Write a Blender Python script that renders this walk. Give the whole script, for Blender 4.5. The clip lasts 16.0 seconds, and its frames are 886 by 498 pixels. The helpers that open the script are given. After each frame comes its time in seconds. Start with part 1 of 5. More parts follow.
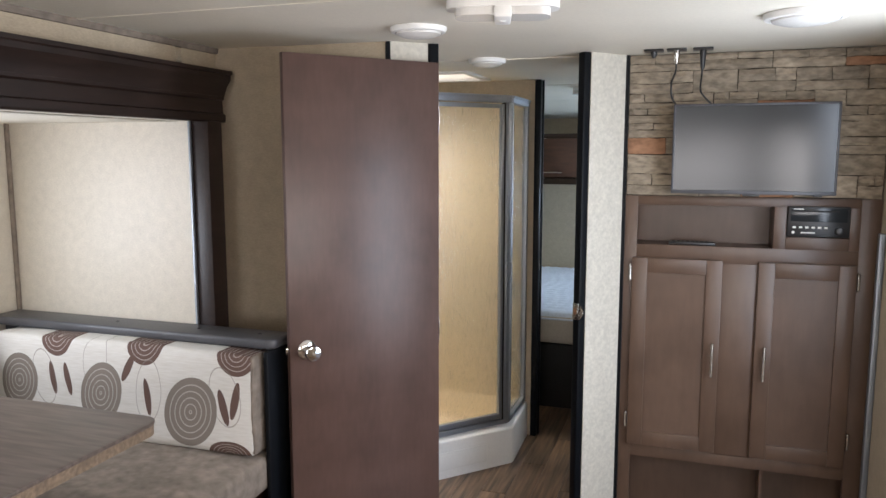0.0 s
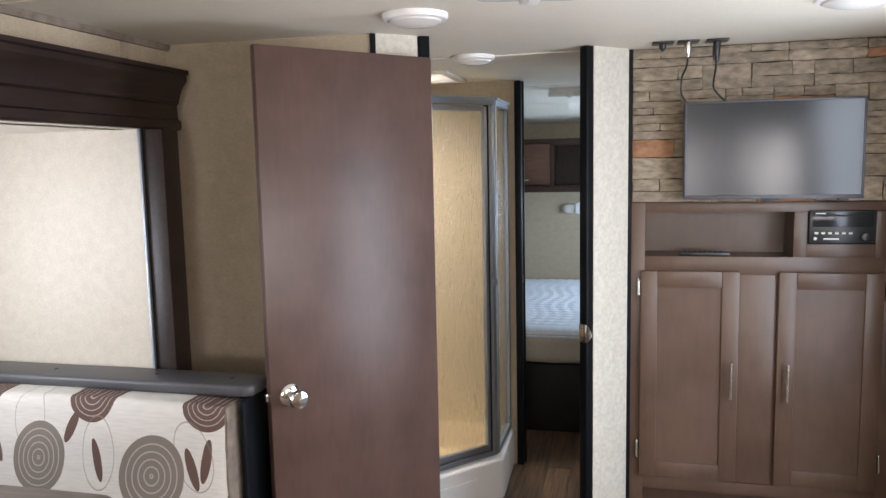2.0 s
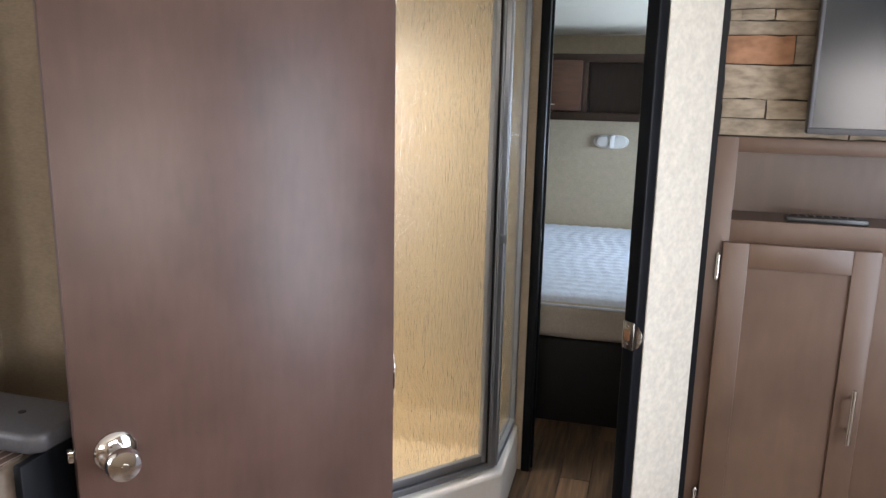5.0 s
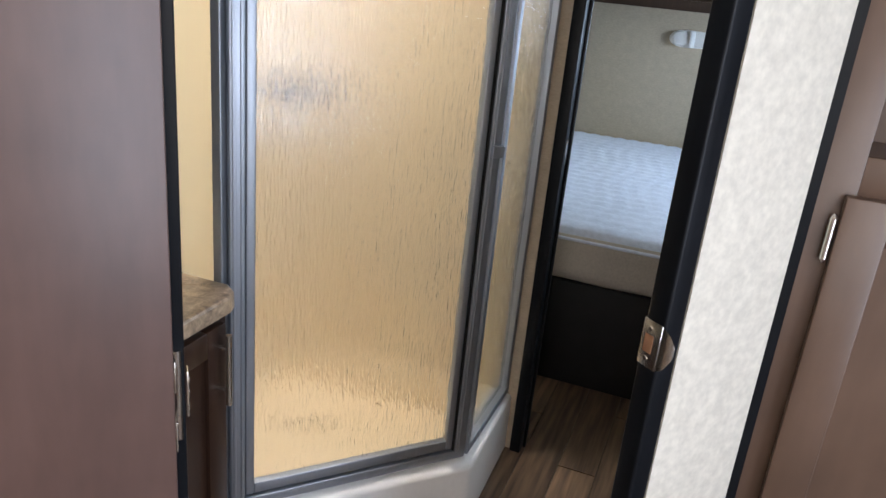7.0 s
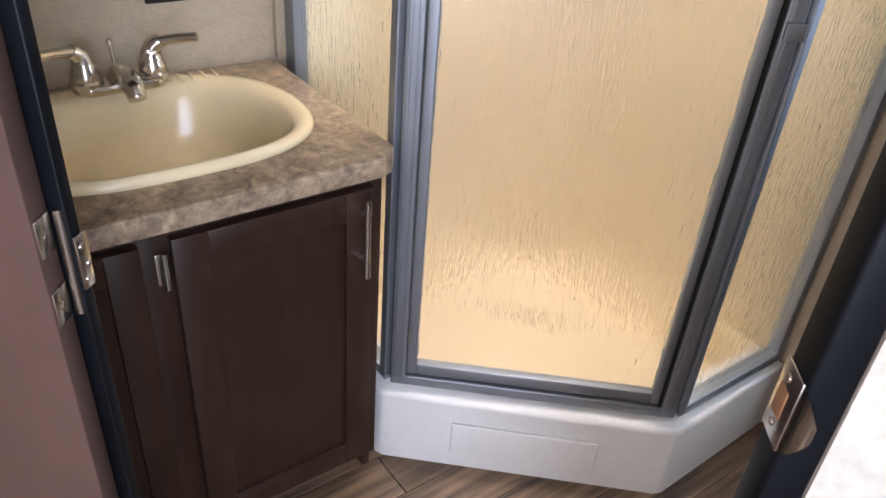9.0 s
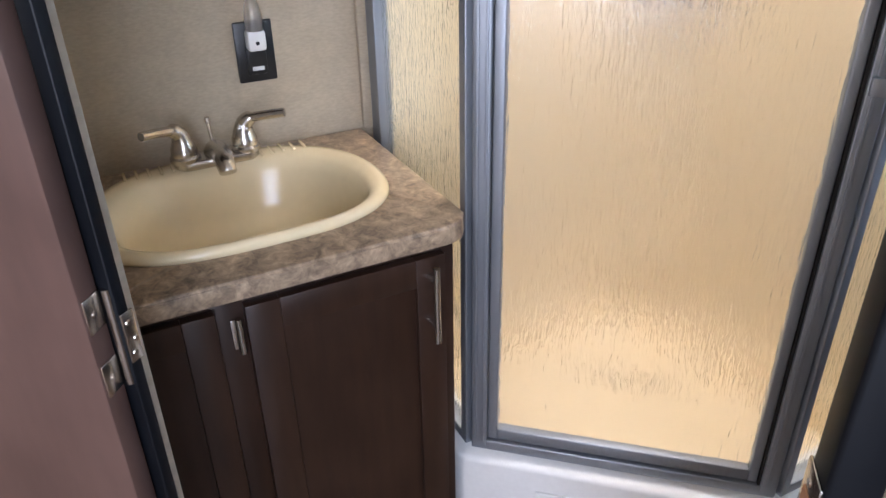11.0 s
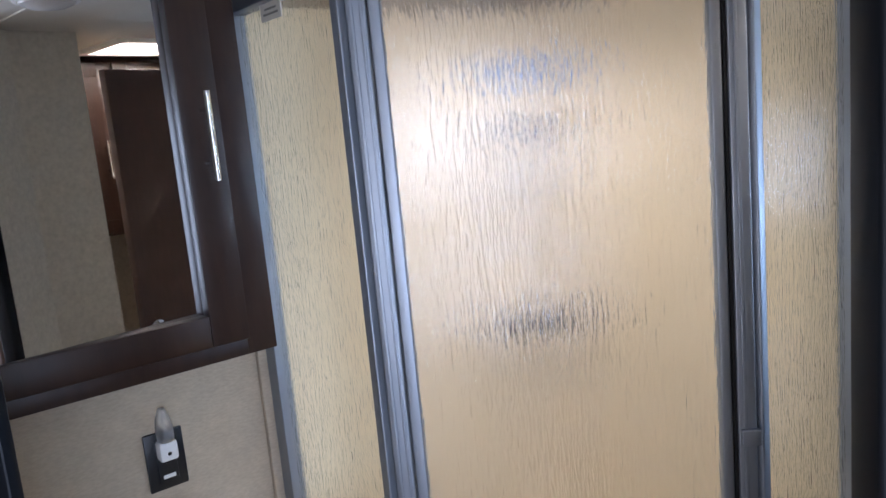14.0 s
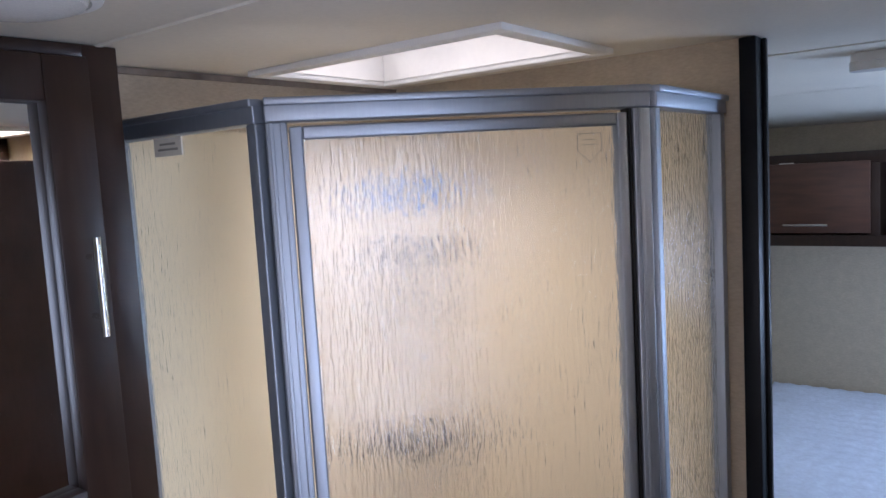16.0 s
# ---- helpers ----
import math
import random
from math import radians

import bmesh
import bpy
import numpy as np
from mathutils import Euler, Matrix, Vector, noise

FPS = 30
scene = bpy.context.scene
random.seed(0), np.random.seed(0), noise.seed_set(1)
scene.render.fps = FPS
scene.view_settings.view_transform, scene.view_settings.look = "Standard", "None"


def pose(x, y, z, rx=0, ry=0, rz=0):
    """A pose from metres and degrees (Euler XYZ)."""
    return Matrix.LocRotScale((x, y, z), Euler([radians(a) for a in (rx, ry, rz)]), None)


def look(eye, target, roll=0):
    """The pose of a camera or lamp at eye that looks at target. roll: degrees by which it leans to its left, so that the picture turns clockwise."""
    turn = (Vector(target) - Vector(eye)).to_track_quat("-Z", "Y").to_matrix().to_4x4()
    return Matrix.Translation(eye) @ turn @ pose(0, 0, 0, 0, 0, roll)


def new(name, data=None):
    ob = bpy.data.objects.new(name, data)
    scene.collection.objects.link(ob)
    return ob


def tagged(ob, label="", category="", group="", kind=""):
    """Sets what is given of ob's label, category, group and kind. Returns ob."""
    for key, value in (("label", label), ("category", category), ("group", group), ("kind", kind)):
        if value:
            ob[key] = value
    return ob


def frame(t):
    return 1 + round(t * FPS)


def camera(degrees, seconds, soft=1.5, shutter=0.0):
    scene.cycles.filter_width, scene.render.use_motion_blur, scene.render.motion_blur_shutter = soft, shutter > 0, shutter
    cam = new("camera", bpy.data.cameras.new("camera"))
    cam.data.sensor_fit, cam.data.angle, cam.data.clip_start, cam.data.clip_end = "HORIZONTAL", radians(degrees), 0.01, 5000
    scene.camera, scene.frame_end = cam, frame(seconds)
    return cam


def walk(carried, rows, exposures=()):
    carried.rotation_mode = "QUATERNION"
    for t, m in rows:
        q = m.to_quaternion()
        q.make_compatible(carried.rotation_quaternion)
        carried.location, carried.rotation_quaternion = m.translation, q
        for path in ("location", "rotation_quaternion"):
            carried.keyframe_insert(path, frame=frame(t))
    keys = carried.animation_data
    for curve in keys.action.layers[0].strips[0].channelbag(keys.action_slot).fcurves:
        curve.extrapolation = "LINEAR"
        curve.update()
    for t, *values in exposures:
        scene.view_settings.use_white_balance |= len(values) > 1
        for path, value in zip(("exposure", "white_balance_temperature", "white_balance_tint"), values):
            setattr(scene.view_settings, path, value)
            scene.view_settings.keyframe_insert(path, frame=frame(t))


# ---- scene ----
cam = camera(61.1, 16.0)
PATH = [
    (0, (0.397, -2.975, 1.597), (-0.229, -1.093, 1.34), -0.0),
    (0.5, (0.342, -2.94, 1.59), (-0.285, -1.062, 1.309), 0.3),
    (1, (0.274, -2.876, 1.607), (-0.312, -0.984, 1.328), 0.4),
    (1.5, (0.173, -2.789, 1.596), (-0.347, -0.874, 1.348), -0.1),
    (2, (0.112, -2.703, 1.591), (-0.358, -0.773, 1.358), -1.2),
    (2.5, (0.082, -2.592, 1.581), (-0.367, -0.658, 1.336), -1.5),
    (3, (0.054, -2.42, 1.589), (-0.381, -0.484, 1.339), -1.8),
    (3.5, (0.035, -2.262, 1.585), (-0.399, -0.327, 1.324), -1.9),
    (4, (-0.013, -2.101, 1.551), (-0.479, -0.18, 1.247), -1.2),
    (4.2, (-0.034, -2.022, 1.55), (-0.513, -0.108, 1.225), -0.7),
    (6.5, (0.019, -1.176, 1.418), (-0.557, 0.635, 0.795), 4.5),
    (7, (0.0, -0.948, 1.4), (-0.63, 0.822, 0.713), 5.6),
    (7.5, (-0.026, -0.775, 1.383), (-0.766, 0.923, 0.629), 6.3),
    (8, (-0.001, -0.649, 1.352), (-0.968, 0.858, 0.462), 6.5),
    (8.5, (0.089, -0.535, 1.342), (-1.109, 0.692, 0.311), 6.2),
    (10.8, (0.176, -0.353, 1.338), (-1.347, 0.4, 0.284), -0.3),
    (11, (0.175, -0.363, 1.367), (-1.381, 0.421, 0.384), -1.1),
    (11.5, (0.181, -0.382, 1.4), (-1.416, 0.508, 0.592), -2.8),
    (12, (0.172, -0.401, 1.443), (-1.422, 0.59, 0.751), -3.4),
    (12.5, (0.174, -0.43, 1.476), (-1.413, 0.652, 0.917), -3.4),
    (13, (0.169, -0.431, 1.51), (-1.419, 0.689, 1.034), -4.8),
    (13.5, (0.163, -0.429, 1.545), (-1.404, 0.743, 1.132), -5.6),
    (14, (0.149, -0.438, 1.585), (-1.396, 0.791, 1.262), -5.3),
    (14.5, (0.114, -0.448, 1.651), (-1.364, 0.862, 1.336), -5.4),
    (15, (0.074, -0.452, 1.675), (-1.343, 0.937, 1.424), -5.3),
    (15.5, (0.04, -0.487, 1.714), (-1.281, 0.997, 1.486), -4.6),
    (16, (-0.002, -0.515, 1.745), (-1.197, 1.076, 1.547), -3.3),
]
EXPOSURE = [(0.0, 0.47, 6350, 15), (3.5, 0.74, 6550, 17), (4.2, 0.74, 6600, 17), (7.0, 0.68, 6250, 17), (8.5, 1.03, 6250, 22), (11.0, 0.98, 6050, 22), (13.0, 0.55, 5550, 20), (14.5, 0.46, 5500, 22), (16.0, 0.36, 5550, 25)]
walk(cam, [(t, look(eye, target, roll)) for t, eye, target, roll in PATH], EXPOSURE)

# ---- world and large lights ----
world = bpy.data.worlds.new("sky")
scene.world = world
world.use_nodes = True
wn = world.node_tree.nodes
sky = wn.new("ShaderNodeTexSky")
sky.sky_type, sky.sun_disc = "NISHITA", False
sky.sun_elevation, sky.sun_rotation = radians(47), radians(14)
wn["Background"].inputs["Strength"].default_value = 0.12
world.node_tree.links.new(sky.outputs["Color"], wn["Background"].inputs["Color"])
sun = new("sun", bpy.data.lights.new("sun", "SUN"))
sun.data.energy, sun.data.angle, sun.data.color = 2.5, radians(0.5), (1, 0.95, 0.88)
sun.matrix_basis = look((2, 8, 9), (0, 0, 0))


def window_light(name, eye, target, sx, sy, watts, colour):
    lamp = new(name, bpy.data.lights.new(name, "AREA"))
    lamp.data.shape, lamp.data.size, lamp.data.size_y = "RECTANGLE", sx, sy
    lamp.data.energy, lamp.data.color = watts, colour
    lamp.matrix_basis = look(eye, target)
    return lamp


DAY = (0.86, 0.93, 1.0)
window_light("entry_daylight", (1.10, -0.80, 1.22), (0.0, -0.72, 1.1), 0.66, 1.3, 17.5, (0.80, 0.90, 1.0))
window_light("slide_daylight", (-2.10, -1.62, 1.32), (0, -1.62, 1.2), 0.86, 0.56, 10.5, DAY)
window_light("rear_daylight", (0.25, -5.42, 1.4), (0.25, 0, 1.2), 1.4, 0.7, 24, (1.0, 0.97, 0.93))
window_light("kitchen_daylight", (1.04, -2.4, 1.46), (-1, -2.2, 1.2), 1.3, 0.5, 17, (1.0, 0.97, 0.92))
window_light("bed_daylight", (1.04, 2.6, 1.3), (-1, 2.3, 2.5), 0.9, 0.5, 21, (0.62, 0.82, 1.0))
top_light = window_light("skylight_daylight", (-0.955, 0.74, 2.165), (-0.955, 0.74, 0), 0.44, 0.24, 2.3, (1.0, 0.93, 0.80))
top_light.data.spread = radians(72)
window_light("vent_daylight", (0.38, 0.76, 2.06), (0.38, 0.76, 0), 0.28, 0.28, 5.5, (1.0, 0.86, 0.66))

# ---- materials ----


def material(name, base, rough=0.5, metal=0.0, grain=(60, 60, 60), vary=0.12, stain=3.0, stain_amount=0.1, bump=0.02, spec=0.5, per_object=0.0,
             second=None, detail=5, coat=0.0):
    """A surface with grain, larger stains, bump and uneven gloss; second: a colour the grain drifts to."""
    m = bpy.data.materials.new(name)
    m.use_nodes = True
    n, link = m.node_tree.nodes, m.node_tree.links.new
    b = n["Principled BSDF"]
    b.inputs["Metallic"].default_value = metal
    b.inputs["Specular IOR Level"].default_value = spec
    b.inputs["Coat Weight"].default_value = coat
    tc = n.new("ShaderNodeTexCoord")
    mp = n.new("ShaderNodeMapping")
    mp.inputs["Scale"].default_value = grain
    link(tc.outputs["Object"], mp.inputs["Vector"])
    fine = n.new("ShaderNodeTexNoise")
    fine.inputs["Scale"].default_value, fine.inputs["Detail"].default_value = 1.0, detail
    link(mp.outputs["Vector"], fine.inputs["Vector"])
    big = n.new("ShaderNodeTexNoise")
    big.inputs["Scale"].default_value, big.inputs["Detail"].default_value = stain, 3
    link(tc.outputs["Object"], big.inputs["Vector"])
    dark = tuple(c * (1 - 2 * vary) for c in base)
    ramp = n.new("ShaderNodeMix")
    ramp.data_type = "RGBA"
    ramp.inputs["A"].default_value = (*(second or dark), 1)
    ramp.inputs["B"].default_value = (*(tuple(min(1, c * (1 + vary)) for c in base)), 1)
    spread = n.new("ShaderNodeMapRange")
    spread.inputs["From Min"].default_value, spread.inputs["From Max"].default_value = 0.3, 0.7
    link(fine.outputs["Fac"], spread.inputs["Value"])
    link(spread.outputs["Result"], ramp.inputs["Factor"])
    hue = n.new("ShaderNodeHueSaturation")
    link(ramp.outputs["Result"], hue.inputs["Color"])
    val = n.new("ShaderNodeMapRange")
    val.inputs["From Min"].default_value, val.inputs["From Max"].default_value = 0.3, 0.7
    val.inputs["To Min"].default_value, val.inputs["To Max"].default_value = 1 - stain_amount, 1 + stain_amount
    link(big.outputs["Fac"], val.inputs["Value"])
    out = val.outputs["Result"]
    if per_object:
        info = n.new("ShaderNodeObjectInfo")
        r = n.new("ShaderNodeMapRange")
        r.inputs["To Min"].default_value, r.inputs["To Max"].default_value = 1 - per_object, 1 + per_object
        link(info.outputs["Random"], r.inputs["Value"])
        mul = n.new("ShaderNodeMath")
        mul.operation = "MULTIPLY"
        link(out, mul.inputs[0])
        link(r.outputs["Result"], mul.inputs[1])
        out = mul.outputs["Value"]
        off = n.new("ShaderNodeVectorMath")
        off.operation = "ADD"
        link(tc.outputs["Object"], off.inputs[0])
        spin = n.new("ShaderNodeMath")
        spin.operation = "MULTIPLY"
        spin.inputs[1].default_value = 37.0
        link(info.outputs["Random"], spin.inputs[0])
        link(spin.outputs["Value"], off.inputs[1])
        link(off.outputs["Vector"], mp.inputs["Vector"])
    link(out, hue.inputs["Value"])
    link(hue.outputs["Color"], b.inputs["Base Color"])
    gloss = n.new("ShaderNodeMapRange")
    gloss.inputs["To Min"].default_value, gloss.inputs["To Max"].default_value = max(0.02, rough * 0.85), min(1, rough * 1.15)
    link(big.outputs["Fac"], gloss.inputs["Value"])
    link(gloss.outputs["Result"], b.inputs["Roughness"])
    if bump:
        bp = n.new("ShaderNodeBump")
        bp.inputs["Strength"].default_value, bp.inputs["Distance"].default_value = min(1, bump * 10), 0.002
        link(fine.outputs["Fac"], bp.inputs["Height"])
        link(bp.outputs["Normal"], b.inputs["Normal"])
    return m


def rain_glass(name, tint, rough, streak, strength):
    """Obscure glass with upright rain streaks."""
    m = bpy.data.materials.new(name)
    m.use_nodes = True
    n, link = m.node_tree.nodes, m.node_tree.links.new
    b = n["Principled BSDF"]
    b.inputs["Base Color"].default_value = (*tint, 1)
    b.inputs["Roughness"].default_value = rough
    b.inputs["IOR"].default_value = 1.45
    b.inputs["Transmission Weight"].default_value = 1.0
    tc, mp = n.new("ShaderNodeTexCoord"), n.new("ShaderNodeMapping")
    mp.inputs["Scale"].default_value = streak
    link(tc.outputs["Object"], mp.inputs["Vector"])
    a = n.new("ShaderNodeTexNoise")
    a.inputs["Scale"].default_value, a.inputs["Detail"].default_value, a.inputs["Distortion"].default_value = 1.0, 2, 0.6
    link(mp.outputs["Vector"], a.inputs["Vector"])
    bp = n.new("ShaderNodeBump")
    bp.inputs["Strength"].default_value, bp.inputs["Distance"].default_value = strength, 0.004
    link(a.outputs["Fac"], bp.inputs["Height"])
    link(bp.outputs["Normal"], b.inputs["Normal"])
    return m


def clear(name, rough=0.0, tint=(1, 1, 1)):
    m = bpy.data.materials.new(name)
    m.use_nodes = True
    b = m.node_tree.nodes["Principled BSDF"]
    b.inputs["Base Color"].default_value = (*tint, 1)
    b.inputs["Roughness"].default_value, b.inputs["Transmission Weight"].default_value, b.inputs["IOR"].default_value = rough, 1.0, 1.45
    return m


WALLPAPER = material("linen_wallpaper", (0.47, 0.392, 0.288), 0.75, grain=(90, 90, 260), vary=0.05, stain=25, stain_amount=0.05, bump=0.03, spec=0.25)
MOTTLED = material("mottled_wallpaper", (0.59, 0.555, 0.475), 0.6, grain=(45, 45, 45), vary=0.05, stain=90, stain_amount=0.05, bump=0.02, spec=0.3)
SLIDE_PAPER = material("woven_wallpaper", (0.60, 0.55, 0.46), 0.42, grain=(140, 140, 420), vary=0.06, stain=30, stain_amount=0.05, bump=0.035, spec=0.5)
CEILING = material("ceiling_vinyl", (0.73, 0.68, 0.58), 0.6, grain=(120, 120, 120), vary=0.02, stain=2.5, stain_amount=0.04, bump=0.012, spec=0.3)
BROWN = material("brown_laminate", (0.110, 0.066, 0.044), 0.36, grain=(45, 45, 9), vary=0.045, stain=6, stain_amount=0.16, bump=0.006, spec=0.45)
BROWN_DOOR = material("brown_door_laminate", (0.092, 0.054, 0.044), 0.36, grain=(60, 60, 12), vary=0.045, stain=6, stain_amount=0.18, bump=0.005, spec=0.36)
ESPRESSO = material("espresso_wood", (0.032, 0.0148, 0.0085), 0.38, grain=(50, 50, 6), vary=0.14, stain=8, stain_amount=0.15, bump=0.008, spec=0.45)
VALANCE = material("valance_wood", (0.021, 0.0115, 0.009), 0.42, grain=(60, 6, 60), vary=0.2, stain=8, stain_amount=0.2, bump=0.012, spec=0.4)
BLACK = material("black_trim", (0.005, 0.006, 0.008), 0.42, grain=(80, 80, 10), vary=0.1, stain=6, stain_amount=0.15, bump=0.004, spec=0.16)
ALUMINIUM = material("satin_aluminium", (0.325, 0.355, 0.395), 0.47, metal=0.85, grain=(200, 200, 3), vary=0.02, stain=5, stain_amount=0.04, bump=0.0)
CHROME = material("polished_chrome", (0.75, 0.75, 0.76), 0.10, metal=1.0, grain=(90, 90, 90), vary=0.02, stain=20, stain_amount=0.04, bump=0.0)
NICKEL = material("brushed_nickel", (0.62, 0.58, 0.53), 0.24, metal=1.0, grain=(160, 160, 30), vary=0.04, stain=20, stain_amount=0.05, bump=0.003)
PAN = material("white_shower_pan", (0.78, 0.78, 0.77), 0.42, grain=(80, 80, 80), vary=0.015, stain=5, stain_amount=0.03, bump=0.004)
SURROUND = material("cream_surround", (0.77, 0.645, 0.44), 0.62, grain=(60, 60, 60), vary=0.02, stain=3, stain_amount=0.04, bump=0.004)
SINK = material("bone_sink", (0.80, 0.67, 0.43), 0.16, grain=(50, 50, 50), vary=0.01, stain=6, stain_amount=0.02, bump=0.0)
WHITE = material("white_plastic", (0.80, 0.79, 0.76), 0.4, grain=(80, 80, 80), vary=0.01, stain=8, stain_amount=0.03, bump=0.004)
LENS = material("frosted_lens", (0.72, 0.70, 0.66), 0.25, grain=(300, 300, 300), vary=0.03, stain=8, stain_amount=0.03, bump=0.02)
PLASTIC = material("black_plastic", (0.015, 0.015, 0.016), 0.32, grain=(200, 200, 200), vary=0.05, stain=12, stain_amount=0.1, bump=0.004)
SCREEN = material("grey_screen", (0.017, 0.021, 0.024), 0.17, grain=(400, 400, 400), vary=0.02, stain=90, stain_amount=0.02, bump=0.002, spec=0.40)
VINYL = material("grey_vinyl", (0.065, 0.065, 0.072), 0.42, grain=(220, 220, 220), vary=0.08, stain=6, stain_amount=0.12, bump=0.02)
SUEDE = material("taupe_suede", (0.24, 0.20, 0.165), 0.9, grain=(28, 28, 28), vary=0.14, stain=9, stain_amount=0.16, bump=0.03, spec=0.1)
TABLETOP = material("table_laminate", (0.125, 0.098, 0.085), 0.36, grain=(7, 70, 70), vary=0.16, stain=5, stain_amount=0.08, bump=0.006, second=(0.07, 0.052, 0.045))
GRANITE = material("mottled_counter_laminate", (0.42, 0.31, 0.205), 0.33, grain=(40, 40, 40), vary=0.22, stain=34, stain_amount=0.32, bump=0.006,
                   second=(0.115, 0.080, 0.058), detail=12)
for gn in GRANITE.node_tree.nodes:
    if gn.bl_idname == "ShaderNodeTexNoise":
        gn.inputs["Roughness"].default_value, gn.inputs["Distortion"].default_value = 0.68, 0.7
EDGE = material("worn_edge_band", (0.21, 0.15, 0.10), 0.5, grain=(9, 90, 90), vary=0.2, stain=14, stain_amount=0.25, bump=0.01)
PLANK = material("vinyl_plank", (0.205, 0.130, 0.078), 0.36, grain=(55, 3.2, 55), vary=0.2, stain=4, stain_amount=0.22, bump=0.012, per_object=0.28, second=(0.048, 0.031, 0.021))
STONE = material("ledge_stone", (0.31, 0.252, 0.185), 0.85, grain=(26, 26, 60), vary=0.22, stain=10, stain_amount=0.14, bump=0.06, per_object=0.16, spec=0.2, detail=8)
RUST = material("rust_ledge_stone", (0.35, 0.185, 0.105), 0.85, grain=(26, 26, 40), vary=0.16, stain=10, stain_amount=0.16, bump=0.06, per_object=0.08, spec=0.2, detail=8)
MORTAR = material("mortar", (0.055, 0.044, 0.034), 0.9, grain=(90, 90, 90), vary=0.2, bump=0.03, spec=0.1)
QUILT = material("white_quilt", (0.72, 0.77, 0.88), 0.85, grain=(60, 60, 60), vary=0.05, stain=4, stain_amount=0.04, bump=0.06, spec=0.15)
TICKING = material("beige_ticking", (0.50, 0.45, 0.39), 0.85, grain=(120, 120, 120), vary=0.05, stain=5, stain_amount=0.05, bump=0.02, spec=0.15)
DARK = material("dark_recess", (0.012, 0.011, 0.011), 0.6, grain=(20, 20, 20), vary=0.1, bump=0.0, spec=0.3)
CHERRY = material("cherry_wood", (0.085, 0.036, 0.020), 0.4, grain=(6, 50, 50), vary=0.14, stain=6, stain_amount=0.12, bump=0.006)
BLUE = material("blue_label", (0.03, 0.19, 0.52), 0.4, grain=(80, 80, 80), vary=0.04, bump=0.0)
LABEL = material("clear_label", (0.74, 0.68, 0.56), 0.5, grain=(80, 80, 80), vary=0.03, bump=0.0)
INK = material("label_ink", (0.30, 0.27, 0.22), 0.6, grain=(80, 80, 80), vary=0.03, bump=0.0)
GROUND = material("gravel_ground", (0.22, 0.21, 0.19), 0.95, grain=(9, 9, 9), vary=0.2, stain=0.4, stain_amount=0.15, bump=0.05)
SHELL = material("white_shell", (0.75, 0.75, 0.74), 0.35, grain=(20, 20, 20), vary=0.02, bump=0.0)
MIRROR = material("mirror_silver", (0.86, 0.87, 0.87), 0.012, metal=1.0, grain=(20, 20, 20), vary=0.0, stain=4, stain_amount=0.01, bump=0.0)
RAIN = rain_glass("rain_glass", (0.99, 0.98, 0.955), 0.10, (190, 190, 24), 0.50)
RAIN_FINE = rain_glass("fine_rain_glass", (0.98, 0.985, 0.93), 0.12, (200, 200, 24), 0.36)
RAIN_FINE.node_tree.nodes["Principled BSDF"].inputs["Specular IOR Level"].default_value = 0.0
RAIN.node_tree.nodes["Principled BSDF"].inputs["IOR"].default_value = 1.6
RAIN_FINE.node_tree.nodes["Principled BSDF"].inputs["IOR"].default_value = 1.1
PANE = clear("window_pane")
DOME = material("skylight_well", (0.85, 0.82, 0.76), 0.4, bump=0.0, vary=0.01)
# opaque white acrylic; emission stands in for daylight coming through it
GLOW = material("acrylic_daylight_glow", (0.85, 0.84, 0.80), 0.4, bump=0.0, vary=0.01)
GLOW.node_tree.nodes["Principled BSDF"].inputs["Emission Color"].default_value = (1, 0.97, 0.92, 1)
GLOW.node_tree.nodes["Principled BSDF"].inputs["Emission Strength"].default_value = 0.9


